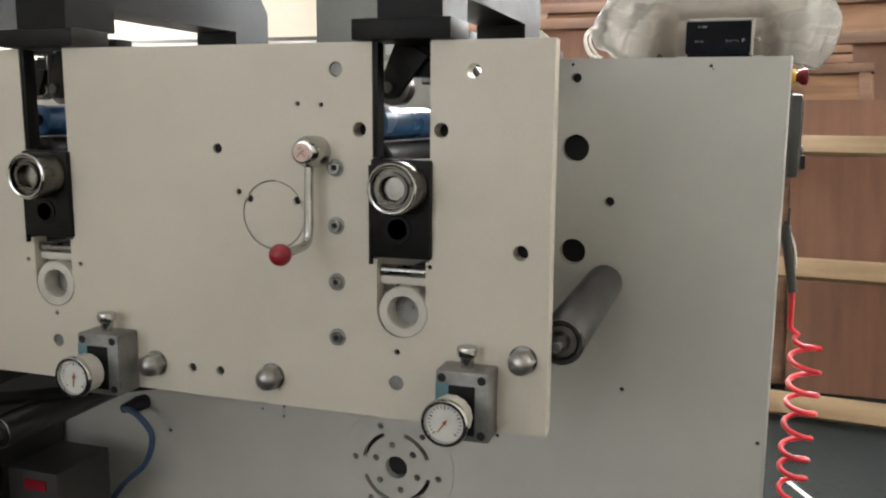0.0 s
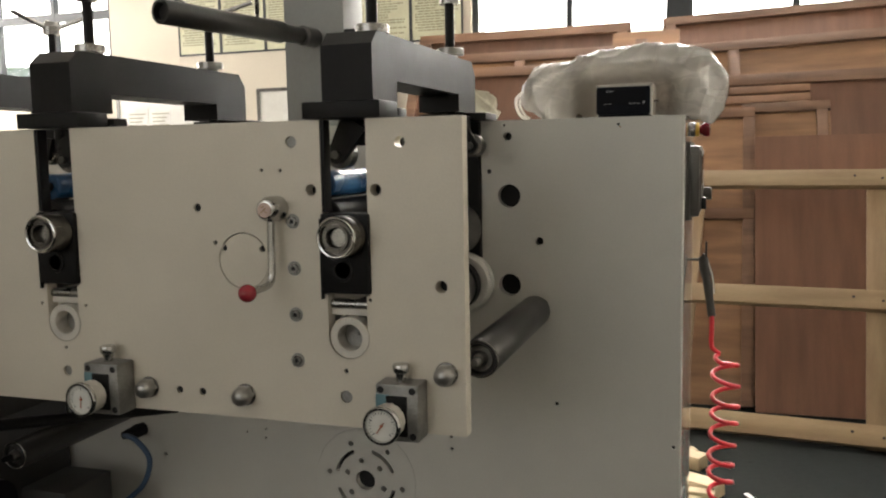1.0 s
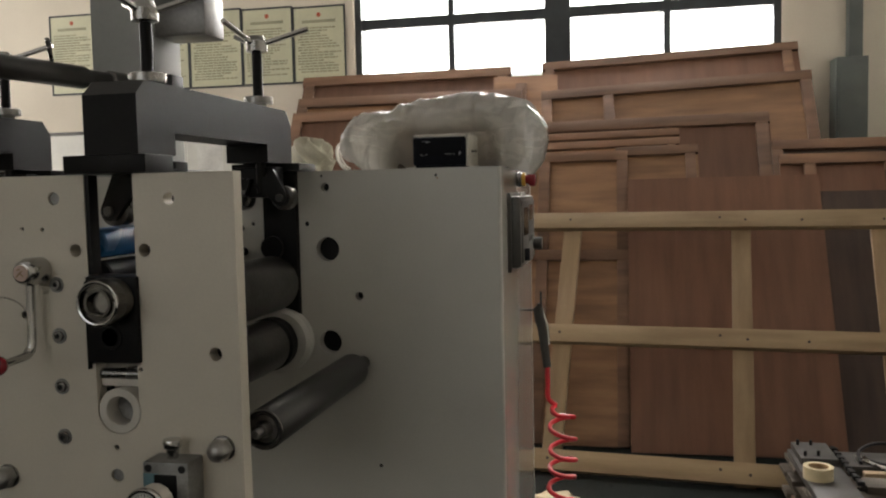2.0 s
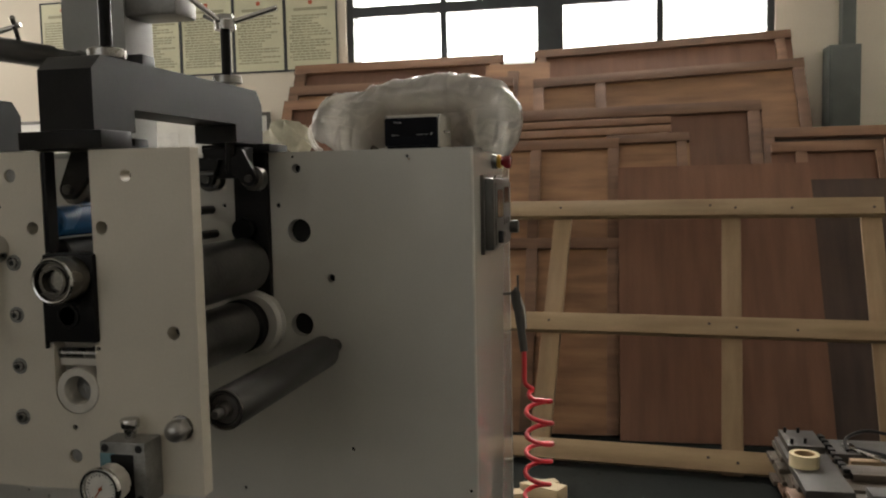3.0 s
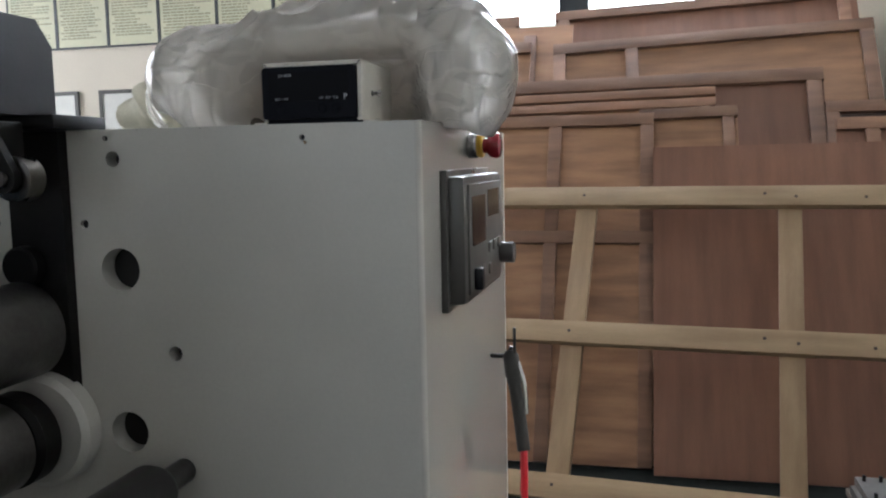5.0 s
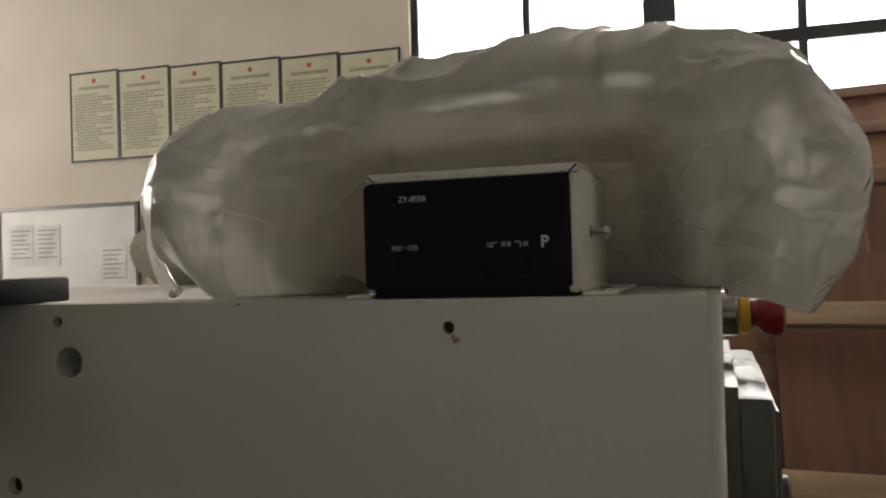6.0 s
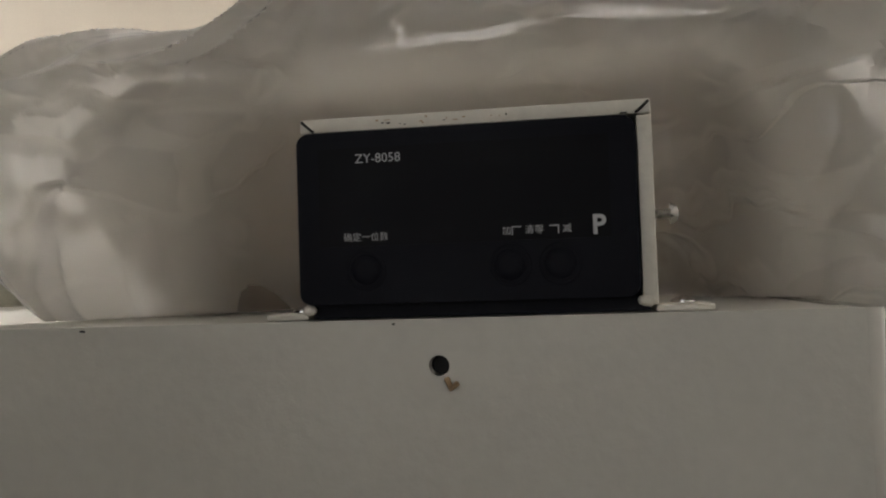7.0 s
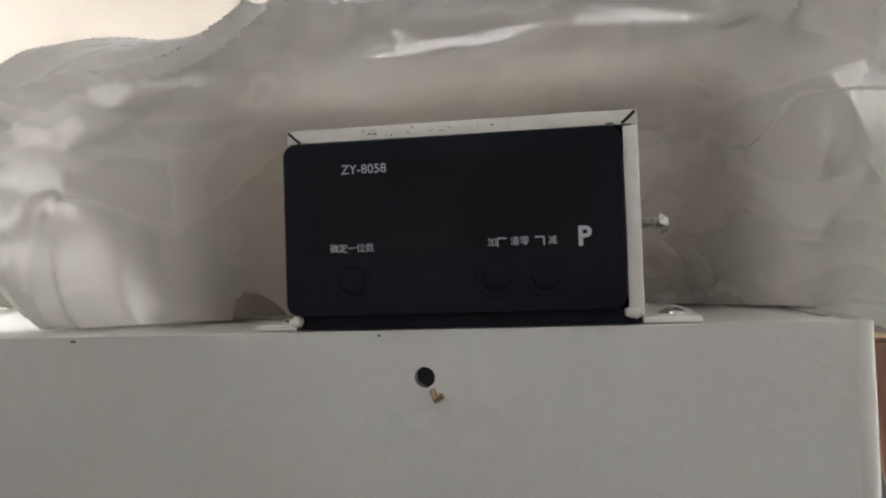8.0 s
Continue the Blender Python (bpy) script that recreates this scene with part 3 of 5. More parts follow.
CY, CT = 1.5, 0.022          # front of the far side plate, its thickness
TOP = 1.338
SLOTS = (-0.205, -0.7035, -1.085)


def slotted(x0, x1, z0, z1, slots, half, low, wide=0.0, step=0.0):
    """Outline of a plate whose slots open upwards; above step they are wide."""
    pts = [(x0, z0), (x1, z0), (x1, z1)]
    wide, step = wide or half, step or z1 - 0.01
    for c in sorted(slots, reverse=True):
        pts += [(c + wide, z1), (c + wide, step), (c + half, step - 0.0005), (c + half, low)]
        pts += [(c + half * math.cos(a), low - half * math.sin(a)) for a in [math.pi * k / 14 for k in range(1, 14)]]
        pts += [(c - half, low), (c - half, step - 0.0005), (c - wide, step), (c - wide, z1)]
    return pts + [(x0, z1)]


machine = thing("printing_machine_side_plate", (-0.9, PY, 0.889), "cream painted steel machine side plate with bearing slots and drilled holes", "machine plate")
SMALL = [(-0.444, 1.205, 0.0062), (-0.492, 0.924, 0.006), (-0.451, 0.924, 0.006), (-0.210, 0.971, 0.0036), (-0.334, 1.259, 0.003), (-0.304, 1.258, 0.003),
         (-0.416, 1.153, 0.0036), (-0.703, 0.979, 0.003), (-0.745, 1.05, 0.003), (-0.659, 1.049, 0.003), (-0.170, 1.075, 0.003), (-0.099, 0.8965, 0.003)]
LARGE = [(-0.256, 1.230, 0.0085), (-0.157, 1.230, 0.0085), (-0.064, 1.097, 0.0088), (-0.120, 1.295, 0.0078)]
PLUGS = [(-0.285, 1.298, 0.0085), (-0.211, 0.933, 0.0092), (-0.703, 0.941, 0.0085)]
DISC = (-0.369, 1.1265, 0.0420)
outline = slotted(-1.75, -0.031, 0.889, 1.328, SLOTS, 0.0302, 1.019, 0.035, 1.081)
plate = part("plate", pierced(outline, [circle(*h, 20) for h in SMALL + LARGE + PLUGS] + [circle(*DISC, 56)], PY, PY + PT), CREAM, machine, bevel=0.0)
part("round_cover", pierced(circle(DISC[0], DISC[1], DISC[2] - 0.0017, 56), [circle(-0.4015, 1.1455, 0.005, 16), circle(-0.3375, 1.1450, 0.005, 16)], PY + 0.0005, PY + PT - 0.004), CREAM, machine, "flush round cover")
# Black inserts put the shade of the drilled holes into colour.
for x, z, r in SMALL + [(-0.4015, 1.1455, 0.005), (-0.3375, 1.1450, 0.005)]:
    part("hole_shade", rod((x, PY + 0.0035, z), (x, PY + PT - 0.004, z), r - 0.0001, 16), HOLE_SHADE_MARKS, machine, "black insert standing for the shade in a drilled hole")
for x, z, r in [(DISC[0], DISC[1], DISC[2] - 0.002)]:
    part("hole_shade", rod((x, PY + PT - 0.003, z), (x, PY + PT + 0.001, z), r + 0.001, 40), HOLE_SHADE_MARKS, machine, "black insert standing for the shade in a drilled hole")
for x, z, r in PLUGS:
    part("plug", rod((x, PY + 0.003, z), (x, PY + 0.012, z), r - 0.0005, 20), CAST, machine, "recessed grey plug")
# Black discs behind the through holes, in place of the shade there.
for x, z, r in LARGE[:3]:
    part("hole_shade", rod((x + 0.002, PY + PT + 0.001, z), (x + 0.002, PY + PT + 0.004, z), r + 0.003, 20), HOLE_SHADE_MARKS, machine, "black disc standing for the shade at a hole's end")


def socket_screw(x, z):
    s = thing("socket_screw", (x, PY, z), "steel socket screw sunk in the cream plate", "screw", "socket screws in a row")
    part("counterbore", lathe((x, PY - 0.0012, z), (x, PY + 0.002, z), [(0, 0.0075), (0, 0.0103), (0.0012, 0.0106)], 24, hollow=True), CAST, s, "grey worn rim")
    part("head", lathe((x, PY - 0.001, z), (x, PY - 0.006, z), [(0, 0.0072), (0.0035, 0.0072), (0.0042, 0.0066), (0.0042, 0.0036), (0.0015, 0.0034)], 24), STEEL, s)
    # Black hexagon in place of the shade down the socket.
    part("socket", rod((x, PY - 0.002, z), (x, PY - 0.0028, z), 0.0036, 6), HOLE_SHADE_MARKS, s, "black disc standing for the shade in a hexagon socket")
    return s


for z in (1.1855, 1.1175, 1.0500, 0.9825):
    socket_screw(-0.2865, z)


def acorn_nut(x, z):
    n_ = thing("acorn_nut", (x, PY, z), "chromed domed nut on the cream plate", "nut", "domed nuts")
    part("washer", rod((x, PY, z), (x, PY - 0.002, z), 0.0165, 28), STEEL, n_)
    part("tie_bar", rod((x, PY + PT, z), (x, CY, z), 0.009, 18), DARK_STEEL, n_, "dark steel tie bar to the far plate")
    part("hexagon", lathe((x, PY - 0.002, z), (x, PY - 0.03, z), [(0, 0.0150), (0.0098, 0.0152), (0.0115, 0.0138)], 6), NUT, n_)
    part("dome", lathe((x, PY - 0.0125, z), (x, PY - 0.04, z), [(0, 0.0142), (0.004, 0.0140), (0.009, 0.0124), (0.0125, 0.0088), (0.0142, 0.004), (0.0145, 0.0005)], 28), NUT, n_)
    return n_


for x, z in ((-0.0585, 0.9765), (-0.3755, 0.925), (-0.5465, 0.925), (-0.927, 1.023)):
    acorn_nut(x, z)


def bearing_station(c):
    """The sliding bearing block in one slot, with its steel nose and the white ring under it."""
    b = thing("bearing_block", (c, PY, 1.083), "black steel sliding bearing block with a bright turned nose", "bearing block", "bearing blocks in the slots")
    part("block", box(c - 0.0345, c + 0.038, PY - 0.008, PY + PT + 0.012, 1.084, 1.197), BLACK_STEEL, b, bevel=0.003)
    part("cheek", box(c - 0.0375, c - 0.0350, PY - 0.006, PY + 0.02, 1.075, 1.19), BLACK_STEEL, b, "thin steel cheek")
    part("lower_cap", lathe((c - 0.001, PY - 0.008, 1.118), (c - 0.001, PY - 0.02, 1.118), [(0, 0.017), (0.002, 0.0165), (0.002, 0.012), (-0.003, 0.011)], 28), BLACK_STEEL, b, "dark round recess")
    nose = part("nose", lathe((c + 0.0055, PY - 0.005, 1.1665), (c + 0.0055, PY - 0.05, 1.1665),
                [(0, 0.0290), (0.010, 0.0290), (0.012, 0.0275), (0.018, 0.0275), (0.020, 0.0300), (0.036, 0.0300), (0.039, 0.0280), (0.039, 0.0240), (0.034, 0.0232), (0.034, 0.0190), (0.038, 0.0185), (0.038, 0.0148), (0.026, 0.0140)], 40), NOSE_STEEL, b, "worn turned steel nose")
    part("nose_rim", lathe((c + 0.0055, PY - 0.0432, 1.1665), (c + 0.0055, PY - 0.05, 1.1665), [(0, 0.0250), (0, 0.0290), (0.0012, 0.0284), (0.0018, 0.0270), (0.0012, 0.0250)], 40, hollow=True), CHROME, nose, "bright polished rim")
    part("nose_bore", rod((c + 0.0055, PY - 0.026, 1.1665), (c + 0.0055, PY - 0.033, 1.1665), 0.0139, 24), STEEL, nose, "dark oily bore")
    r = thing("bearing_ring", (c, PY, 1.02), "pale turned ring closing the lower end of a slot", "bearing ring", "bearing rings")
    part("ring", lathe((c + 0.003, PY + 0.012, 1.020), (c + 0.003, PY - 0.03, 1.020), [(-0.014, 0.0298), (0.0135, 0.0298), (0.0145, 0.0290), (0.0145, 0.0200), (0.0135, 0.0190), (-0.014, 0.0190)], 44), RING, r)
    part("ring_bottom", rod((c + 0.003, PY + 0.024, 1.020), (c + 0.003, PY + 0.03, 1.020), 0.0205, 28), CAST, r, "grey steel bottom")
    part("dowel", rod((c + 0.004, PY + 0.0242, 1.021), (c + 0.004, PY + 0.0215, 1.021), 0.003, 10), CAST, r)
    part("slide_bar", rod((c - 0.0298, PY + 0.014, 1.066), (c + 0.0298, PY + 0.014, 1.066), 0.0075, 16), STEEL, r, "steel crossbar")
    part("slide_seat", box(c - 0.0298, c + 0.0298, PY + 0.010, PY + PT, 1.050, 1.0605), RING, r, bevel=0.002)
    rail = thing("slot_rail", (c - 0.034, PY, 1.2), "black steel guide rail in a slot", "rail", "guide rails")
    part("rail", box(c - 0.0348, c - 0.0285, PY + 0.001, PY + PT - 0.001, 1.198, 1.3275), BLACK_STEEL, rail, bevel=0.001)
    return b


for c in SLOTS:
    bearing_station(c)


def crank_lever():
    l = thing("crank_lever", (-0.314, PY, 1.2), "chromed crank lever with a red ball knob", "lever")
    part("hub", lathe((-0.3105, PY, 1.204), (-0.3105, PY - 0.05, 1.204), [(0, 0.0185), (0.022, 0.0185), (0.027, 0.0165), (0.033, 0.0150), (0.036, 0.0125), (0.037, 0.006), (0.0365, 0.001)], 32), CHROME, l)
    emblem = part("hub_emblem", rod((-0.3105, PY - 0.0364, 1.204), (-0.3105, PY - 0.0378, 1.204), 0.0105, 24), EMBLEM, l, "worn pinkish emblem disc")
    for x0, z0, x1, z1 in ((-0.3165, 1.199, -0.3120, 1.204), (-0.3120, 1.204, -0.3075, 1.207), (-0.3120, 1.204, -0.3060, 1.200), (-0.3150, 1.208, -0.3105, 1.2095)):
        part("mark", tube([(x0, PY - 0.0380, z0), (x1, PY - 0.0380, z1)], 0.0007, 6), CARD, emblem, "worn dark stroke")
    pts = [(-0.3105, PY - 0.020, 1.194), (-0.3115, PY - 0.020, 1.15), (-0.3120, PY - 0.021, 1.110), (-0.3123, PY - 0.026, 1.100), (-0.3130, PY - 0.036, 1.0960), (-0.3145, PY - 0.058, 1.0942), (-0.3155, PY - 0.072, 1.0932)]
    part("arm", tube(curve_points(pts, 5), 0.0056, 14), CHROME, l)
    part("ball", lathe((-0.3165, PY - 0.068, 1.0932), (-0.3165, PY - 0.105, 1.0932), [(0.0127 - 0.0127 * math.cos(a), max(0.0004, 0.0127 * math.sin(a))) for a in [math.pi * k / 14 for k in range(15)]], 28), RED_KNOB, l, "glossy red ball knob")
    return l


crank_lever()


def pressure_valve(x, needle_turn):
    """A cast valve block with a knob on top and a round gauge in front."""
    v = thing("pressure_valve", (x, PY, 0.878), "grey cast pressure valve block with a round gauge", "valve", "pressure valves")
    part("block", box(x - 0.0310, x + 0.0310, PY - 0.040, PY, 0.888, 0.9675), CAST, v, bevel=0.003)
    part("front_face", box(x - 0.0150, x + 0.0150, PY - 0.0425, PY - 0.039, 0.896, 0.952), BLACK_STEEL, v, "dark sunk front", bevel=0.001)
    for dx in (-0.0235, 0.0225):
        for z in (0.8965, 0.9595):
            # Black discs on the block's face imitate the shade of bolt recesses.
            part("bolt_hole_shade", rod((x + dx, PY - 0.0385, z), (x + dx, PY - 0.0408, z), 0.0050, 14), HOLE_SHADE_MARKS, v, "black disc standing for the shade in a bolt recess")
    part("film_patch", box(x - 0.0305, x - 0.010, PY - 0.0404, PY - 0.0398, 0.928, 0.953), FILM_BLUE, v, "pale blue protective film")
    part("stem", rod((x, PY - 0.02, 0.9673), (x, PY - 0.02, 0.976), 0.007, 18), CHROME, v)
    part("knob", lathe((x, PY - 0.02, 0.974), (x, PY - 0.02, 0.994), [(0, 0.0080), (0.005, 0.0082), (0.0075, 0.0112), (0.015, 0.0122), (0.0175, 0.0112), (0.018, 0.0085)], 24), CHROME, v, "bright adjusting knob")
    gx, gz = x - 0.0085, 0.9205
    part("gauge_neck", rod((gx, PY - 0.042, gz), (gx, PY - 0.05, gz), 0.009, 16), CAST, v)
    cap = lathe((gx, PY - 0.046, gz), (gx, PY - 0.09, gz), [(0, 0.0215), (0.002, 0.0238), (0.024, 0.0242), (0.0245, 0.026), (0.030, 0.026), (0.0315, 0.0247), (0.0315, 0.0225), (0.025, 0.0215)], 84)
    for vert in cap.verts:
        if vert.co.y < PY - 0.047:
            a = math.atan2(vert.co.z - gz, vert.co.x - gx)
            k = 1 + 0.028 * min(0.0, math.cos(14 * a)) * (1 if vert.co.y > PY - 0.0725 else 0)
            vert.co.x, vert.co.z = gx + (vert.co.x - gx) * k, gz + (vert.co.z - gz) * k
    g = part("gauge", cap, RING, v, "cream gauge body with a fluted rim")
    part("bezel", lathe((gx, PY - 0.0722, gz), (gx, PY - 0.09, gz), [(0, 0.0246), (0, 0.0266), (0.0045, 0.0266), (0.0066, 0.0250), (0.0066, 0.0222), (0.003, 0.0215)], 44, hollow=True), CHROME, g, "chromed bezel")
    part("dial", rod((gx, PY - 0.0722, gz), (gx, PY - 0.0742, gz), 0.0214, 36), DIAL, g, "white dial face")
    for k in range(21):
        a = radians(225 - 13.5 * k)
        r0 = 0.0165 if k % 5 else 0.015
        part("tick", tube([(gx + r0 * math.cos(a), PY - 0.0744, gz + r0 * math.sin(a)), (gx + 0.019 * math.cos(a), PY - 0.0744, gz + 0.019 * math.sin(a))], 0.0004 if k % 5 else 0.0006, 4), BLACK_PLASTIC, g)
    a = radians(needle_turn)
    part("needle", tube([(gx - 0.005 * math.cos(a), PY - 0.0756, gz - 0.005 * math.sin(a)), (gx + 0.013 * math.cos(a), PY - 0.0756, gz + 0.013 * math.sin(a))], 0.0007, 5), NEEDLE, g, "orange-brown needle")
    part("boss", rod((gx, PY - 0.0742, gz), (gx, PY - 0.0765, gz), 0.002, 10), NEEDLE, g)
    return v


pressure_valve(-0.1180, 235)
pressure_valve(-0.6050, 265)


def bridge(c):
    """A black bridge over the two side plates, with two screw spindles and three-armed handles."""
    b = thing("pressure_bridge", (c, PY, 1.329), "black steel bridge across the side plates with two screw spindles", "bridge", "bridges over the slots")
    bm = bmesh.new()
    prof = [(0.995, 1.3525), (1.087, 1.3525), (1.087, 1.383), (1.392, 1.383), (1.392, 1.3525), (1.500, 1.3525), (1.500, 1.422), (1.478, 1.447), (1.017, 1.447), (0.995, 1.428)]
    a_ = [bm.verts.new((c - 0.024, y, z)) for y, z in prof]
    b_ = [bm.verts.new((c + 0.052, y, z)) for y, z in prof]
    bm.faces.new(a_), bm.faces.new(list(reversed(b_)))
    for k in range(len(prof)):
        bm.faces.new((a_[k], a_[(k + 1) % len(prof)], b_[(k + 1) % len(prof)], b_[k]))
    part("beam", bm, BLACK_STEEL, b, bevel=0.004)
    part("front_foot", box(c - 0.055, c + 0.062, 0.993, 1.062, 1.329, 1.3523), BLACK_STEEL, b, bevel=0.002)
    part("rear_foot", box(c - 0.045, c + 0.085, 1.452, 1.535, 1.3385, 1.3523), BLACK_STEEL, b, bevel=0.002)
    for y, h, grip in ((1.085, 1.545, 0.026), (1.405, 1.552, 0.020)):
        x = c + 0.016 if y < 1.2 else c + 0.033
        s = part("spindle", rod((x, y, 1.30), (x, y, h), 0.0085, 18), BLACK_STEEL, b, "threaded dark spindle")
        part("lock_nut", lathe((x, y, 1.447), (x, y, 1.5), [(0, 0.013), (0.004, 0.0145), (0.006, 0.0145), (0.006, 0.0250), (0.0165, 0.0250), (0.018, 0.0235)], 30), STEEL, s, "knurled steel lock nut")
        part("handle_hub", lathe((x, y, h - 0.012), (x, y, h + 0.05), [(0, 0.010), (0.002, 0.018), (0.018, 0.0185), (0.021, 0.015), (0.028, 0.0125)], 30), STEEL, s, "steel handle hub")
        for k in range(3):
            a = radians(18 + 120 * k)
            d = Vector((math.cos(a), math.sin(a), 0.33))
            p = Vector((x, y, h - 0.001))
            part("handle_arm", rod(p + d * 0.012, p + d * 0.088, 0.0048, 12), CHROME, s, "steel handle arm")
    return b


first = bridge(SLOTS[0])
for c in SLOTS[1:]:
    m = first.matrix_world.copy()
    m.translation.x += c - SLOTS[0]
    copy_thing(first, m)

# far side plate and the cabinet behind it
cab = thing("machine_cabinet", (-0.8, CY, 0.0), "grey-white painted machine cabinet with drilled holes and a control panel", "machine cabinet")
CX = 0.2330
HOLES = [(-0.089, 1.195, 0.0222), (-0.089, 1.0235, 0.0215), (-0.091, 1.308, 0.0082), (-0.031, 1.109, 0.0078), (0.001, 0.794, 0.0042), (0.116, 1.325, 0.0029), (-0.214, 0.710, 0.0038), (-0.213, 0.685, 0.0038),
         (0.219, 0.727, 0.0038), (-0.128, 1.242, 0.0048), (-0.098, 1.329, 0.003), (-0.637, 0.690, 0.003), (-0.638, 0.670, 0.003), (-0.684, 0.680, 0.003), (-0.898, 0.6085, 0.0042), (-0.234, 1.243, 0.004), (-0.45, 1.2, 0.006)]
FAR_SLOTS = (-0.176, -0.669, -1.05)
part("front_plate", pierced(slotted(-2.1, CX - 0.006, 0.06, TOP, FAR_SLOTS, 0.033, 1.03), [circle(*h, 28 if h[2] > 0.01 else 16) for h in HOLES] + [circle(-0.4045, 0.599, 0.112, 60)], CY, CY + CT), GREYWHITE, cab)
bm = bmesh.new()
for k in range(9):
    a = radians(90 * k / 8)
    bm.verts.new((CX - 0.006 + 0.006 * math.sin(a), CY + 0.006 - 0.006 * math.cos(a), 0.06)), bm.verts.new((CX - 0.006 + 0.006 * math.sin(a), CY + 0.006 - 0.006 * math.cos(a), TOP))
v = list(bm.verts)
ends = [bm.verts.new((CX, 1.96, 0.06)), bm.verts.new((CX, 1.96, TOP)), bm.verts.new((CX - 0.006, 1.96, 0.06)), bm.verts.new((CX - 0.006, 1.96, TOP)), bm.verts.new((CX - 0.006, CY + 0.0002, 0.06)), bm.verts.new((CX - 0.006, CY + 0.0002, TOP))]
low = v[0::2] + [ends[0], ends[2]]
high = v[1::2] + [ends[1], ends[3]]
bmesh.ops.delete(bm, geom=ends[4:], context="VERTS")
bm.faces.new(low), bm.faces.new(list(reversed(high)))
for k in range(len(low)):
    k2 = (k + 1) % len(low)
    bm.faces.new((low[k], low[k2], high[k2], high[k]))
part("side_panel", bm, GLOSS_SIDE, cab)
part("top_panel", box(-2.1, CX - 0.0065, CY + CT + 0.0005, 1.96, TOP - 0.006, TOP - 0.0005), GREYWHITE, cab, smooth=False)
part("back_panel", box(-2.1, CX, 1.9605, 1.966, 0.06, TOP - 0.001), GREYWHITE, cab, smooth=False)
part("plinth", box(-2.08, CX - 0.02, CY + 0.03, 1.94, 0.0, 0.0595), BLACK_STEEL, cab, smooth=False)
# Black sleeves and discs give the holes their inner shade by colour.
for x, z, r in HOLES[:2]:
    part("hole_shade_sleeve", lathe((x, CY + 0.0225, z), (x, CY + 0.12, z), [(0, r + 0.004), (0.06, r + 0.004), (0.06, 0.001)], 28), HOLE_SHADE_MARKS, cab, "black sleeve standing for the shade inside a hole")
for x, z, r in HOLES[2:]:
    part("hole_shade", rod((x, CY + (0.004 if r < 0.005 else CT - 0.004), z), (x, CY + CT + 0.002, z), r - 0.0001 if r < 0.005 else r + 0.001, 14), HOLE_SHADE_MARKS, cab, "black disc standing for the shade in a hole")
# Black sheets stand in for the shade behind the slots.
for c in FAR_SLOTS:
    part("slot_shade", box(c - 0.05, c + 0.05, CY + CT + 0.03, CY + CT + 0.034, 0.95, TOP - 0.008), HOLE_SHADE_MARKS, cab, "black sheet standing for the shade behind a slot", smooth=False)

# round flange on the far plate
fl = thing("motor_flange", (-0.4045, CY, 0.5), "round grey-white flange with curved slots and bolt holes", "flange")


def arc(cx, cz, r0, r1, a0, a1, n=10):
    out = [(cx + r1 * math.cos(radians(a0 + (a1 - a0) * k / n)), cz + r1 * math.sin(radians(a0 + (a1 - a0) * k / n))) for k in range(n + 1)]
    return out + [(cx + r0 * math.cos(radians(a1 - (a1 - a0) * k / n)), cz + r0 * math.sin(radians(a1 - (a1 - a0) * k / n))) for k in range(n + 1)]


FX, FZ = -0.4045, 0.599
loops = [circle(FX, FZ, 0.0215, 32)] + [arc(FX, FZ, 0.061, 0.069, a, a + 56) for a in (20, 112, 200, 290)]
loops += [circle(FX + 0.0435 * math.cos(radians(a)), FZ + 0.0435 * math.sin(radians(a)), 0.0062, 14) for a in range(41, 401, 60)]
loops += [circle(FX + 0.083 * math.cos(radians(a)), FZ + 0.083 * math.sin(radians(a)), 0.0058, 14) for a in range(-8, 352, 60)]
part("disc", pierced(circle(FX, FZ, 0.1115, 64), loops, CY - 0.001, CY + 0.016), GREYWHITE, fl)
# Black disc that supplies the shade seen through the flange's openings.
part("flange_shade", rod((FX, CY + 0.017, FZ), (FX, CY + 0.024, FZ), 0.1115, 48), HOLE_SHADE_MARKS, fl, "black disc standing for the shade behind the flange")

# rollers between the plates
def roller(name, x, z, r, y0, y1, mat, label, shaft=0.013, y_end=CY, stub=DARK_STEEL):
    t = thing(name, (x, (y0 + y1) / 2, z), label, "roller")
    n = y1 - y0
    part("shell", lathe((x, y0, z), (x, y1, z), [(0.006, r * 0.70), (0.0, r * 0.78), (0.0, r * 0.97), (0.002, r), (n - 0.012, r), (n, r * 0.8)], 40), mat, t)
    part("end_ring", lathe((x, y0 - 0.001, z), (x, y0 + 0.02, z), [(0.0, r * 0.90), (-0.0005, r * 0.93), (0.0, r * 0.96), (0.002, r * 0.97)], 36, hollow=True), STEEL, t, "bright worn end ring")
    part("bearing", lathe((x, y0 + 0.007, z), (x, y0 - 0.01, z), [(0.0, r * 0.72), (0.004, r * 0.66), (0.004, r * 0.42), (0.012, r * 0.36), (0.016, r * 0.3)], 28), DARK_STEEL, t, "oily dark bearing")
    part("journal", lathe((x, y0 + 0.004, z), (x, y0 - 0.04, z), [(0, r * 0.30), (0.006, r * 0.30), (0.007, r * 0.22), (0.028, r * 0.22), (0.030, r * 0.17)], 20), stub, t, "turned shaft end")
    part("shaft", rod((x, y1 - 0.002, z), (x, y_end, z), shaft, 24), DARK_STEEL, t)
    return t


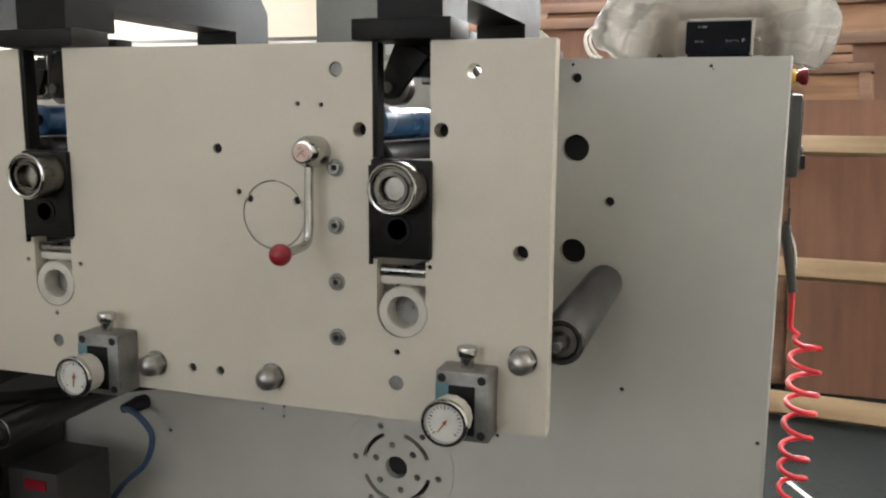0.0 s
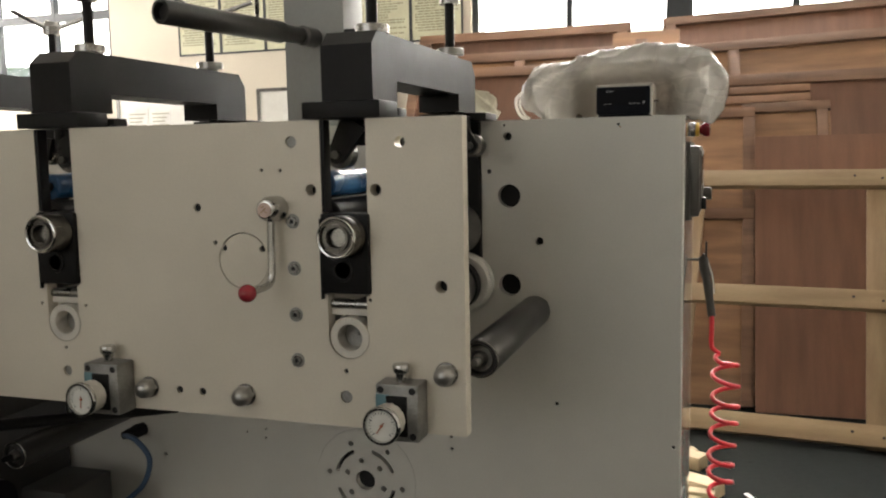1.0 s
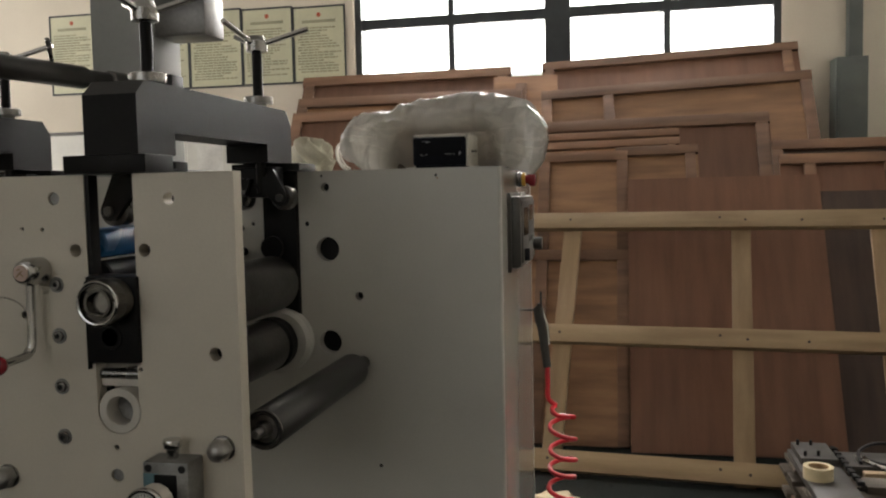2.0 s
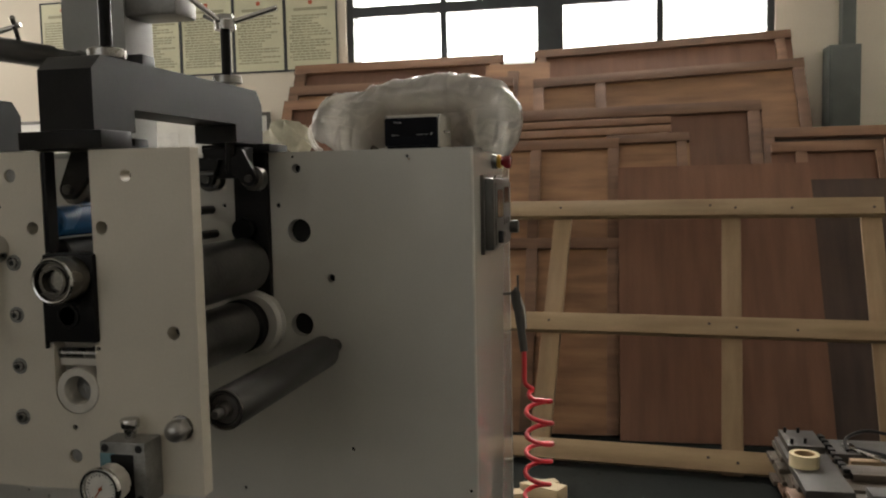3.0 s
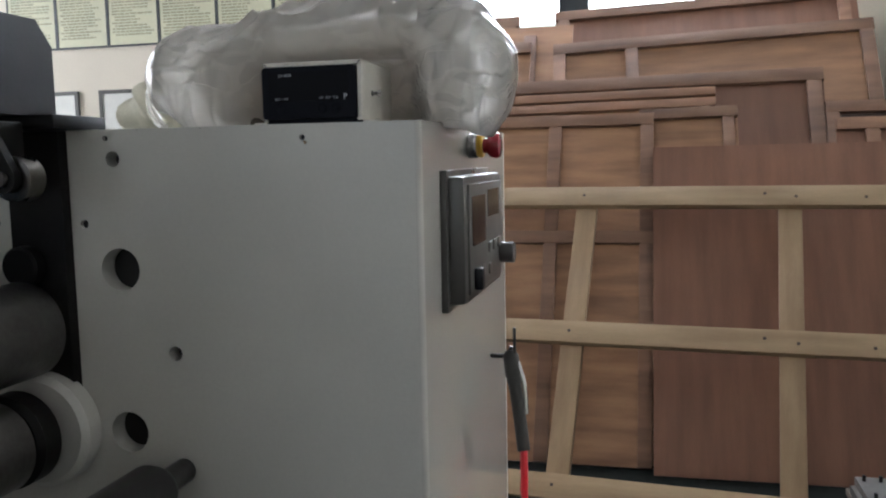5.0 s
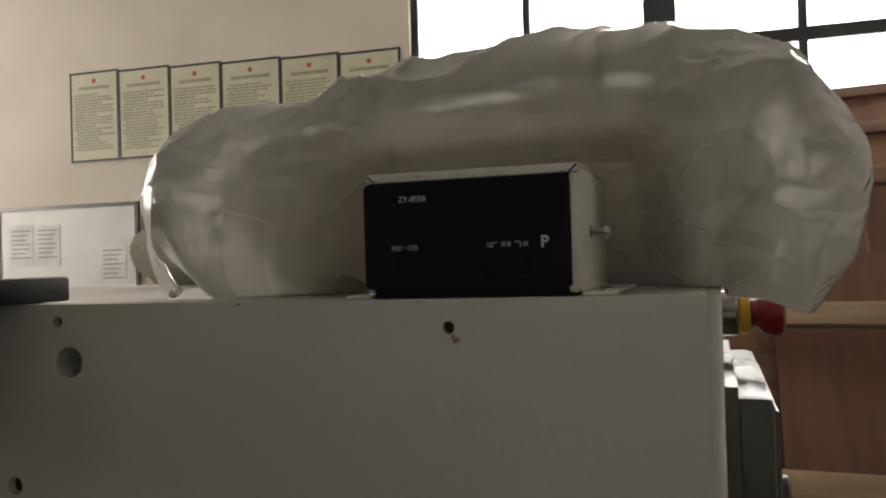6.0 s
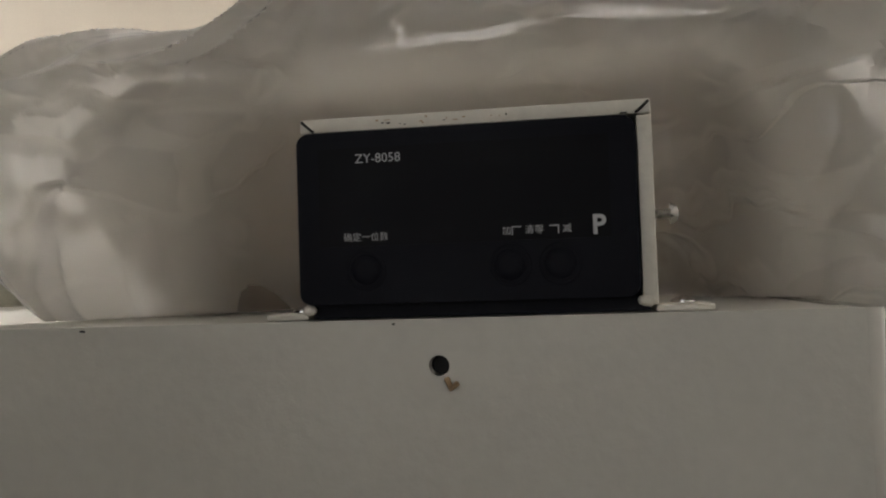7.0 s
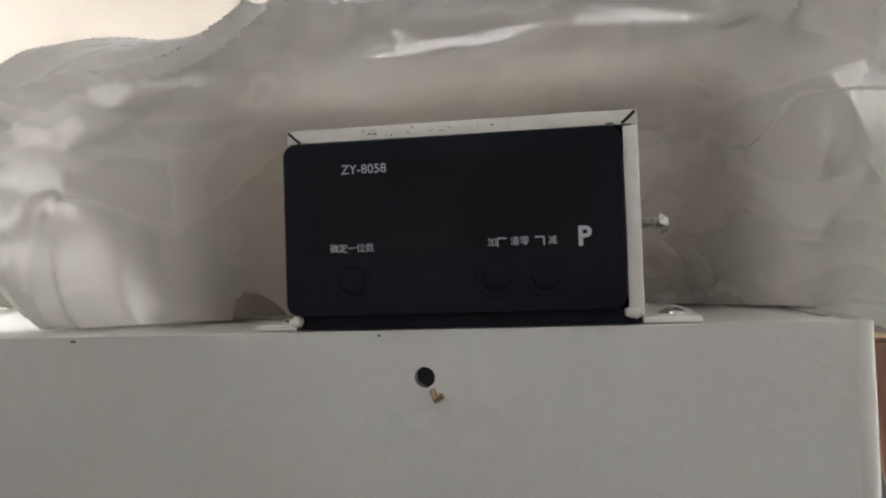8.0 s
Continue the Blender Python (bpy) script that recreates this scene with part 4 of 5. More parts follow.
roller("guide_roller", -0.027, 0.9865, 0.0285, 1.058, 1.448, ANODISED, "black tube guide roller standing out from the cabinet")
roller("guide_roller", -0.945, 0.735, 0.027, 1.12, 1.46, ANODISED, "black tube guide roller under the side plate", stub=BLACK_STEEL)
for c in (0.0, -0.493, -0.874):
    t = thing("print_cylinder", (-0.187 + c, 1.26, 1.135), "dull steel cylinder between the side plates", "cylinder", "steel cylinders")
    part("barrel", rod((-0.187 + c, 1.032, 1.135), (-0.187 + c, 1.478, 1.135), 0.050, 48), DARK_STEEL, t)
    part("journal", rod((-0.187 + c, 1.478, 1.135), (-0.187 + c, 1.53, 1.135), 0.022, 28), DARK_STEEL, t)
    t = thing("counter_cylinder", (-0.180 + c, 1.26, 1.03), "dark steel lower cylinder with a pale end flange", "cylinder", "steel cylinders")
    part("barrel", rod((-0.180 + c, 1.032, 1.03), (-0.180 + c, 1.42, 1.03), 0.0455, 48), DARK_STEEL, t)
    part("collar", rod((-0.180 + c, 1.421, 1.03), (-0.180 + c, 1.455, 1.03), 0.0475, 48), BLACK_STEEL, t, "black end collar")
    part("flange", rod((-0.178 + c, 1.468, 1.028), (-0.178 + c, 1.4995, 1.028), 0.060, 48), GREYWHITE, t, "pale round end flange")
    t = thing("blue_roller", (-0.258 + c, 1.25, 1.236), "glossy blue rubber roller between the plates", "roller", "blue rollers")
    part("sleeve", rod((-0.258 + c, 1.045, 1.236), (-0.258 + c, 1.365, 1.236), 0.021, 32), BLUE, t)
    part("core", rod((-0.258 + c, 1.029, 1.236), (-0.258 + c, 1.498, 1.236), 0.008, 18), BLACK_STEEL, t)
    t = thing("ink_roller", (-0.252 + c, 1.25, 1.192), "black rubber roller under a blue roller", "roller", "black ink rollers")
    part("sleeve", rod((-0.252 + c, 1.045, 1.192), (-0.252 + c, 1.365, 1.192), 0.0215, 32), BLACK_PLASTIC, t)
    part("core", rod((-0.252 + c, 1.029, 1.192), (-0.252 + c, 1.498, 1.192), 0.008, 18), BLACK_STEEL, t)
    # swinging arm with two small wheels under the bridge
    for y, wheels in ((1.062, ((-0.242, 1.279), (-0.150, 1.285))), (1.398, ((-0.216, 1.291), (-0.136, 1.291)))):
        a = thing("pinch_arm", (-0.19 + c, y, 1.27), "dark steel swinging arm with small worn wheels", "arm", "pinch arms")
        for (wx, wz), (px, pz) in zip(wheels, ((-0.212, 1.327), (-0.165, 1.327))):
            bm = bmesh.new()
            d = Vector((px - wx, 0, pz - wz)).normalized()
            n_ = Vector((-d.z, 0, d.x))
            w0, p0 = Vector((wx + c, y, wz)), Vector((px + c, y, pz))
            ring = [w0 + 0.0135 * (math.cos(t_) * n_ - math.sin(t_) * d) for t_ in [math.pi * k / 8 for k in range(9)]] + [p0 - 0.022 * n_, p0 + 0.022 * n_]
            f = [bm.verts.new(v_) for v_ in ring]
            g = [bm.verts.new(v_ + Vector((0, 0.010, 0))) for v_ in ring]
            bm.faces.new(f), bm.faces.new(list(reversed(g)))
            for k in range(len(f)):
                bm.faces.new((f[k], f[(k + 1) % len(f)], g[(k + 1) % len(f)], g[k]))
            part("lever", bm, BLACK_STEEL, a, bevel=0.001)
            wv = part("wheel", lathe((wx + c, y + 0.011, wz), (wx + c, y + 0.04, wz), [(0, 0.0175), (0.001, 0.0210), (0.022, 0.0210), (0.023, 0.0175)], 30), NOSE_STEEL, a, "worn steel wheel")
            part("pivot", rod((wx + c, y - 0.005, wz), (wx + c, y + 0.001, wz), 0.0068, 12), DARK_GREY, wv)
        part("bracket", box(-0.226 + c, -0.146 + c, y + 0.011, y + 0.045, 1.292, 1.345), BLACK_STEEL, a, bevel=0.003)
    if c == 0.0:
        t = thing("tie_rod", (-0.3, 1.25, 1.30), "thin steel tie rod between the plates", "rod")
        part("bar", rod((-0.32, 1.40, 1.3), (-0.20, 1.40, 1.3), 0.006, 14), DARK_STEEL, t)
    slot_block = thing("far_bearing_block", (-0.176 + c, CY, 1.1), "black steel bearing block in the far plate", "bearing block", "far bearing blocks")
    part("rail", box(-0.208 + c, -0.144 + c, CY - 0.012, CY + 0.02, 1.062, TOP), BLACK_STEEL, slot_block, bevel=0.002)
    part("cap", rod((-0.187 + c, CY - 0.013, 1.2), (-0.187 + c, CY - 0.03, 1.2), 0.021, 30), BLACK_STEEL, slot_block)

# grey column with the unwind shaft and brake
col = thing("machine_column", (-0.50, 1.57, TOP), "grey painted square column on the machine top", "column")
part("post", box(-0.566, -0.432, 1.52, 1.62, TOP, 2.7), COLUMN_GREY, col, bevel=0.004)
part("base", box(-0.60, -0.40, 1.515, 1.68, TOP - 0.0003, TOP + 0.012), COLUMN_GREY, col, bevel=0.002)
sh = thing("unwind_shaft", (-0.50, 1.3, 1.516), "black tube unwind shaft standing out from the column", "shaft")
part("tube", lathe((-0.574, 1.12, 1.516), (-0.505, 1.475, 1.516), [(0.01, 0.013), (0.0, 0.015), (0.0, 0.0195), (0.002, 0.0205), (0.30, 0.0205), (0.306, 0.0165), (0.36, 0.0165)], 36), ANODISED, sh)
part("collar", rod((-0.5, 1.47, 1.516), (-0.497, 1.52, 1.516), 0.0195, 28), DARK_STEEL, sh)
part("pin", rod((-0.535, 1.36, 1.53), (-0.500, 1.30, 1.565), 0.004, 10), STEEL, sh, "thin steel pin")
br = thing("brake_motor", (-0.38, 1.53, 1.58), "dark grey brake motor box beside the column", "motor")
part("body", box(-0.431, -0.325, 1.52, 1.60, 1.60, 1.68), DARK_STEEL, br, bevel=0.006)
part("terminal", box(-0.431, -0.395, 1.515, 1.56, 1.485, 1.53), BLACK_PLASTIC, br, bevel=0.004)

# ---- counter on the cabinet ----
BX0, BX1, BZ, BY = 0.0765, 0.1760, 1.3962, 1.5055
ct = thing("counter_box", (0.125, BY, TOP), "black digital counter in a folded cream sheet bracket", "counter")
wall_t = 0.0016
part("hood", box(BX0, BX1, BY, 1.60, BZ - wall_t, BZ), PAINT_EDGE, ct, "cream folded sheet top", bevel=0.0006)
for x, n_ in ((BX0, 1), (BX1 - wall_t, 1)):
    part("cheek", box(x, x + wall_t, BY, 1.60, TOP + 0.0019, BZ - wall_t - 0.0001), PAINT_EDGE, ct, "cream folded sheet side", bevel=0.0005)
part("foot_flange", box(BX0 - 0.0125, BX0 + 0.0005, BY + 0.001, 1.60, TOP + 0.0002, TOP + 0.0018), PAINT_EDGE, ct, "cream sheet foot", bevel=0.0004)
part("foot_flange", box(BX1 - 0.0005, BX1 + 0.0150, BY + 0.001, 1.60, TOP + 0.0002, TOP + 0.0018), PAINT_EDGE, ct, "cream sheet foot", bevel=0.0004)
part("front_lip", box(BX0 + 0.0003, BX1 - 0.0003, BY - 0.0022, BY - 0.0002, 1.3920, BZ - 0.0002), PAINT_EDGE, ct, "cream folded front lip", bevel=0.0006)
part("front_lip", box(0.1718, BX1 - 0.0001, BY - 0.0022, BY - 0.0002, TOP + 0.003, 1.3917), PAINT_EDGE, ct, "cream folded front lip", bevel=0.0006)
# Added dark sheet: stops stray light and stands for shade below the bezel.
part("base_shade_sheet", box(BX0 + 0.0020, BX1 - 0.0020, BY + 0.0010, 1.5955, TOP + 0.0004, TOP + 0.0044), BLACK_FACE, ct, "dark sheet standing for the shade under the counter", smooth=False)
part("back_sheet", box(BX0 + 0.0018, BX1 - 0.0018, 1.596, 1.598, TOP + 0.003, BZ - 0.002), PAINT_EDGE, ct)
FX0, FX1, FZ0, FZ1 = 0.0763, 0.1713, 1.3425, 1.3915
rr = 0.0035
rounded = []
for cx, cz, a0 in ((FX1 - rr, FZ1 - rr, 0), (FX0 + rr, FZ1 - rr, 90), (FX0 + rr, FZ0 + rr, 180), (FX1 - rr, FZ0 + rr, 270)):
    rounded += [(cx + rr * math.cos(radians(a0 + 15 * k)), cz + rr * math.sin(radians(a0 + 15 * k))) for k in range(7)]
part("bezel", pierced(rounded, [], BY - 0.0045, BY + 0.004), BLACK_FACE, ct, "black rounded front bezel")
disp = part("display", box(0.0827, 0.1640, BY - 0.0047, BY, 1.3588, 1.3867), DISPLAY, ct, "dark unlit display window", smooth=False)
for bx in (0.0196, 0.0603, 0.0739):
    part("button", lathe((FX0 + bx, BY - 0.0044, FZ0 + 0.0095), (FX0 + bx, BY - 0.007, FZ0 + 0.0095), [(0, 0.0048), (0.0003, 0.0046), (0.0002, 0.0041), (0.0006, 0.0034), (0.0007, 0.002)], 24), BLACK_FACE, ct, "round black push button")
    part("button_ring", lathe((FX0 + bx, BY - 0.0045, FZ0 + 0.0095), (FX0 + bx, BY - 0.006, FZ0 + 0.0095), [(0, 0.0050), (0.0002, 0.0050), (0.0002, 0.0056), (0, 0.0058)], 28, hollow=True), BLACK_FACE, ct, "dark rim of a button")


def lettering(text, x, z, size, parent, bold=0.0):
    """Printed characters on the counter's front; x is their left edge."""
    cu = bpy.data.curves.new("print", "FONT")
    cu.body, cu.size, cu.offset, cu.resolution_u = text, size, bold, 3
    tmp = bpy.data.objects.new("print", cu)
    scene.collection.objects.link(tmp)
    bpy.context.view_layer.update()
    me = bpy.data.meshes.new_from_object(tmp.evaluated_get(bpy.context.evaluated_depsgraph_get()))
    bpy.data.objects.remove(tmp)
    bm = bmesh.new()
    bm.from_mesh(me)
    bpy.data.meshes.remove(me)
    bm.transform(Matrix.Translation((x, BY - 0.0050, z)) @ Matrix.Rotation(math.pi / 2, 4, "X"))
    return part("print", bm, PRINT, parent, "pale printed characters", smooth=False)


def stroke(x0, x1, z0, z1):
    return part("print", box(x0, x1, BY - 0.0051, BY - 0.0048, z0, z1), PRINT, ct, "pale printed line", smooth=False)


lettering("ZY-8058", 0.0936, 1.3823, 0.0037, ct)
lettering("P", 0.1589, 1.3598, 0.0073, ct, 0.0002)
lettering("确定一位数", 0.0897, 1.3604, 0.0026, ct)
lettering("加", 0.1346, 1.3606, 0.0025, ct)
lettering("清零", 0.1408, 1.3606, 0.0026, ct)
lettering("减", 0.1510, 1.3606, 0.0025, ct)
stroke(0.1372, 0.1398, 1.3623, 1.3626), stroke(0.1372, 0.1375, 1.3602, 1.3623)
stroke(0.1475, 0.1501, 1.3623, 1.3626), stroke(0.1498, 0.1501, 1.3602, 1.3623)
screw_profile = [(0, 0.0019)]
for k in range(7):
    screw_profile += [(0.0003 + 0.0009 * k, 0.0019), (0.00075 + 0.0009 * k, 0.0015)]
screw_profile += [(0.0066, 0.0019), (0.0067, 0.0033), (0.0075, 0.0033), (0.0090, 0.0024), (0.0096, 0.0008)]
part("side_screw", lathe((BX1, 1.535, 1.3665), (BX1 + 0.02, 1.535, 1.3665), screw_profile, 18), CHROME, ct, "bright threaded side screw")
part("side_nut", lathe((BX1, 1.535, 1.3665), (BX1 + 0.02, 1.535, 1.3665), [(0, 0.0032), (0.0007, 0.0032), (0.0009, 0.0026)], 6), STEEL, ct, "thin nut")
# open mitred seams and scuffs of the folded lip
for x, s_ in ((BX1 - 0.0008, -1), (BX0 + 0.0008, 1)):
    part("seam", tube([(x, BY - 0.0024, BZ - 0.0008), (x + s_ * 0.0021, BY - 0.0025, BZ - 0.0028), (x + s_ * 0.0036, BY - 0.0024, BZ - 0.0040)], 0.00042, 6), HOLE_SHADE_MARKS, ct, "dark open seam at a folded corner")
rng = random.Random(8)
for k in range(16):
    x, z = rng.uniform(BX0 + 0.022, BX0 + 0.062), BZ - rng.uniform(0.0012, 0.0034)
    w = rng.uniform(0.0003, 0.0016)
    part("scuff", box(x, x + w, BY - 0.0024, BY - 0.0021, z, z + rng.uniform(0.00015, 0.0004)), CARD if k % 3 else HOLE_SHADE_MARKS, ct, smooth=False)
part("scuff", box(BX1 - 0.0085, BX1 - 0.0065, BY - 0.0024, BY - 0.0021, BZ - 0.0040, BZ - 0.0036), HOLE_SHADE_MARKS, ct, smooth=False)
part("corner_drip", lathe((0.1720, BY - 0.0012, TOP + 0.0034), (BX1, BY - 0.0012, TOP + 0.0030), [(-0.0016, 0.0002), (-0.0012, 0.0011), (0.0, 0.0016), (0.0022, 0.0017), (0.003, 0.0004)], 12), PAINT_EDGE, ct, "thick drip of cream paint")
part("corner_drip", lathe((BX0 + 0.0026, BY - 0.0012, TOP + 0.0030), (BX0, BY - 0.0012, TOP + 0.0026), [(-0.0010, 0.0002), (-0.0006, 0.0009), (0.0, 0.0014), (0.0022, 0.0014), (0.003, 0.0004)], 12), PAINT_EDGE, ct, "thick drip of cream paint")
for x in (BX1 + 0.0085, BX0 - 0.007):
    part("foot_screw", lathe((x, 1.525, TOP + 0.0018), (x, 1.525, TOP + 0.01), [(0, 0.0037), (0.0006, 0.0036), (0.0016, 0.002), (0.0018, 0.0005)], 18), CHROME, ct, "bright foot screw")

part("paint_chip", tube([(0.118, CY - 0.0005, 1.3215), (0.1195, CY - 0.0025, 1.319), (0.1215, CY - 0.003, 1.3205)], 0.0009, 5), CARD, cab, "curled chip of paint at a hole")

for x, w in ((0.008, 0.0020), (0.103, 0.0008), (-0.061, 0.0012)):
    part("paint_chip", lathe((x, CY + 0.0004, TOP - 0.0012), (x + w, CY - 0.0002, TOP - 0.0013), [(-0.0004, 0.0001), (0, 0.0004), (w, 0.0003), (w + 0.0004, 0.0001)], 8), HOLE_SHADE_MARKS, cab, "dark chip in the painted edge")

# ---- control panel, stop button and air gun on the cabinet's side ----
cp = thing("control_panel", (CX, 1.67, 1.13), "grey control panel with dark displays on the cabinet side", "control panel")
part("bezel", box(CX, CX + 0.024, 1.578, 1.797, 1.151, 1.284), GREY_FRAME, cp, bevel=0.006)
part("mounting_plate", box(CX, CX + 0.0070, 1.570, 1.804, 1.144, 1.290), GREY_FRAME, cp, "thin backing plate", bevel=0.001)
part("face", box(CX + 0.0235, CX + 0.0265, 1.590, 1.787, 1.160, 1.275), GREY_PANEL, cp, "dark grey membrane face", bevel=0.001)
part("display", box(CX + 0.0262, CX + 0.0274, 1.602, 1.674, 1.210, 1.262), PANEL_GLASS, cp, "dark display window", smooth=False)
part("display", box(CX + 0.0262, CX + 0.0274, 1.690, 1.760, 1.235, 1.266), PANEL_GLASS, cp, "dark display window", smooth=False)
for y, z in ((1.635, 1.175), (1.66, 1.178), (1.70, 1.20), (1.73, 1.20), (1.76, 1.20), (1.70, 1.175)):
    part("key", box(CX + 0.0262, CX + 0.0280, y - 0.008, y + 0.008, z - 0.006, z + 0.006), GREY_FRAME, cp, "small grey key", bevel=0.001)
part("switch", box(CX + 0.0262, CX + 0.0360, 1.608, 1.622, 1.163, 1.186), BLACK_PLASTIC, cp, "black rocker switch", bevel=0.002)
part("turn_knob", rod((CX + 0.0260, 1.775, 1.185), (CX + 0.0440, 1.775, 1.185), 0.013, 24), GREY_FRAME, cp, "grey turning knob")
es = thing("emergency_stop", (CX, 1.705, 1.30), "red mushroom emergency stop button with a yellow collar", "stop button")
part("base", rod((CX, 1.712, 1.316), (CX + 0.012, 1.712, 1.316), 0.0145, 28), STEEL, es, "steel collar")
part("collar", rod((CX + 0.012, 1.712, 1.316), (CX + 0.019, 1.712, 1.316), 0.0135, 28), YELLOW, es, "yellow collar")
part("head", lathe((CX + 0.019, 1.712, 1.316), (CX + 0.06, 1.712, 1.316), [(0, 0.0085), (0.004, 0.009), (0.008, 0.0135), (0.015, 0.0150), (0.019, 0.0135), (0.021, 0.008), (0.0213, 0.001)], 32), RED_KNOB, es, "red mushroom head")

ag = thing("air_gun", (0.275, 1.82, 0.9), "metal air blow gun hanging on the cabinet side", "air gun")
part("hook", tube(curve_points([(CX, 1.840, 1.038), (CX + 0.018, 1.840, 1.038), (CX + 0.026, 1.838, 1.044), (CX + 0.029, 1.837, 1.052)], 5), 0.003, 8), DARK_GREY, ag, "dark steel hook")
part("nozzle", tube(curve_points([(0.2665, 1.8315, 1.078), (0.2665, 1.832, 1.060), (0.267, 1.833, 1.038)], 5), 0.0022, 8), DARK_GREY, ag, "thin nozzle")
part("head", lathe((0.2595, 1.8375, 1.046), (0.266, 1.832, 1.005), [(0, 0.006), (0.006, 0.0105), (0.03, 0.0110), (0.045, 0.009)], 18), DARK_GREY, ag)
part("body", tube(curve_points([(0.262, 1.836, 1.03), (0.267, 1.830, 1.0), (0.274, 1.822, 0.96), (0.2805, 1.813, 0.918)], 6), 0.0085, 14), DARK_GREY, ag)
part("trigger", tube(curve_points([(0.266, 1.836, 1.04), (0.279, 1.829, 1.005), (0.283, 1.822, 0.965)], 6), 0.0033, 8), CHROME, ag, "bright trigger bar")
hs = thing("coiled_air_hose", (0.305, 1.82, 0.0), "bright red coiled plastic air hose hanging down", "hose")
pts = [Vector((0.2805, 1.813, 0.920)), Vector((0.2807, 1.8135, 0.88)), Vector((0.2812, 1.8145, 0.850))]
turns, n_ = 11.7, 12 * 22
rng = random.Random(3)
for k in range(n_):
    a = 2 * math.pi * turns * k / n_ + 2.4
    s = k / n_
    pitch = 0.835 - 0.52 * (s * 0.94 + 0.06 * s * s) + (0.004 * math.sin(k / 22 * 2.1) if k > 8 else 0)
    rad = 0.0255 * min(1, 0.55 + k / 20) * (1 + 0.06 * math.sin(k / 37))
    pts.append(Vector((0.307 + 0.004 * math.sin(s * 9) + rad * math.cos(a), 1.812 + 0.003 * math.cos(s * 7) + rad * math.sin(a), pitch)))
pts += [Vector((0.30, 1.84, 0.27)), Vector((0.28, 1.88, 0.12)), Vector((0.26, 1.93, 0.02))]
part("coil", tube(curve_points(pts, 2), 0.0050, 8), RED_HOSE, hs)

# ---- wrapped bundle and rag on the cabinet ----
def lumpy(name, cx, cy, z0, rx, ry, rz, seed, mat, parent, folds, label="", nu=150, nv=80, left_drop=0.0, power=2.6, gathers=False):
    """A soft wrapped heap with creases; folds: depth of the creases in metres."""
    bm = bmesh.new()
    grid = []
    for j in range(nv + 1):
        ph = math.pi * (j / nv - 0.5)
        row = []
        for i in range(nu):
            th = 2 * math.pi * i / nu
            c, s = math.cos(th), math.sin(th)
            e = 2 / power
            ux = math.copysign(abs(c) ** e, c) * math.cos(ph) ** (e * 0.9)
            uy = math.copysign(abs(s) ** e, s) * math.cos(ph) ** (e * 0.9)
            uz = math.copysign(abs(math.sin(ph)) ** e, ph)
            p = Vector((ux, uy, uz))
            q = Vector((ux * rx, uy * ry, uz * rz)) * 9 + Vector((seed, 0, 0))
            ridge = 1 - abs(noise.noise(q * 0.9 + Vector((0, 0, noise.noise(q * 0.5) * 1.5))))
            crease = 1 - abs(noise.noise(Vector((q.x * 2.2 + q.z * 1.4, q.y * 2.2, q.z * 0.8 - q.x * 0.5))))
            fine = 1 - abs(noise.noise(q * 5.5))
            d = folds * (1.7 * noise.noise(q * 0.45) + 0.9 * ridge ** 5 + 0.75 * crease ** 6 + 0.2 * fine ** 4 - 0.5)
            if gathers:
                w_ = 0.9 * noise.noise(q * 1.3)
                fold = 1 - abs(math.sin(2.6 * th + 3.0 * ph + 2.2 * w_))
                d = folds * (0.8 * noise.noise(q * 0.9) + 0.75 * fold ** 1.5 + 0.3 * crease ** 5 - 0.45)
            x = cx + ux * rx + p.x * d
            z = z0 + rz + uz * rz + uz * d
            if left_drop:
                z -= left_drop * max(0, (cx - 0.25 * rx - x) / rx) * max(0, uz + 0.2)
            row.append(bm.verts.new((x, cy + uy * ry + p.y * d, max(z, z0 + 0.001 * (0.5 + 0.5 * noise.noise(q)))))) 
        grid.append(row)
    for a, b in zip(grid, grid[1:]):
        for i in range(nu):
            bm.faces.new((a[i], a[(i + 1) % nu], b[(i + 1) % nu], b[i]))
    bmesh.ops.remove_doubles(bm, verts=bm.verts, dist=1e-5)
    return part(name, bm, mat, parent, label)


def profile(x):
    """Height and drop of the wrapped bundle along its length."""
    keys = [(-0.080, 0.055, 0.004), (-0.070, 0.092, 0.001), (-0.052, 0.106, 0.0), (-0.03, 0.114, 0.0), (0.0, 0.119, 0.0), (0.012, 0.121, 0.0), (0.036, 0.133, 0.0), (0.07, 0.137, 0.0), (0.14, 0.140, 0.0),
            (0.21, 0.139, 0.0), (0.25, 0.139, -0.006), (0.276, 0.142, -0.014), (0.297, 0.124, -0.008), (0.308, 0.085, 0.02)]
    for (xa, ha, da), (xb, hb, db) in zip(keys, keys[1:]):
        if x <= xb:
            t = max(0.0, (x - xa) / (xb - xa))
            t = t * t * (3 - 2 * t)
            return ha + (hb - ha) * t - 0.004, da + (db - da) * t
    return keys[-1][1:]


PULLS = ((0.82, 0.57, 9.0, 0.0), (0.94, -0.34, 7.0, 5.1), (0.30, 0.95, 10.0, 9.7), (0.60, 0.80, 15.0, 3.3))


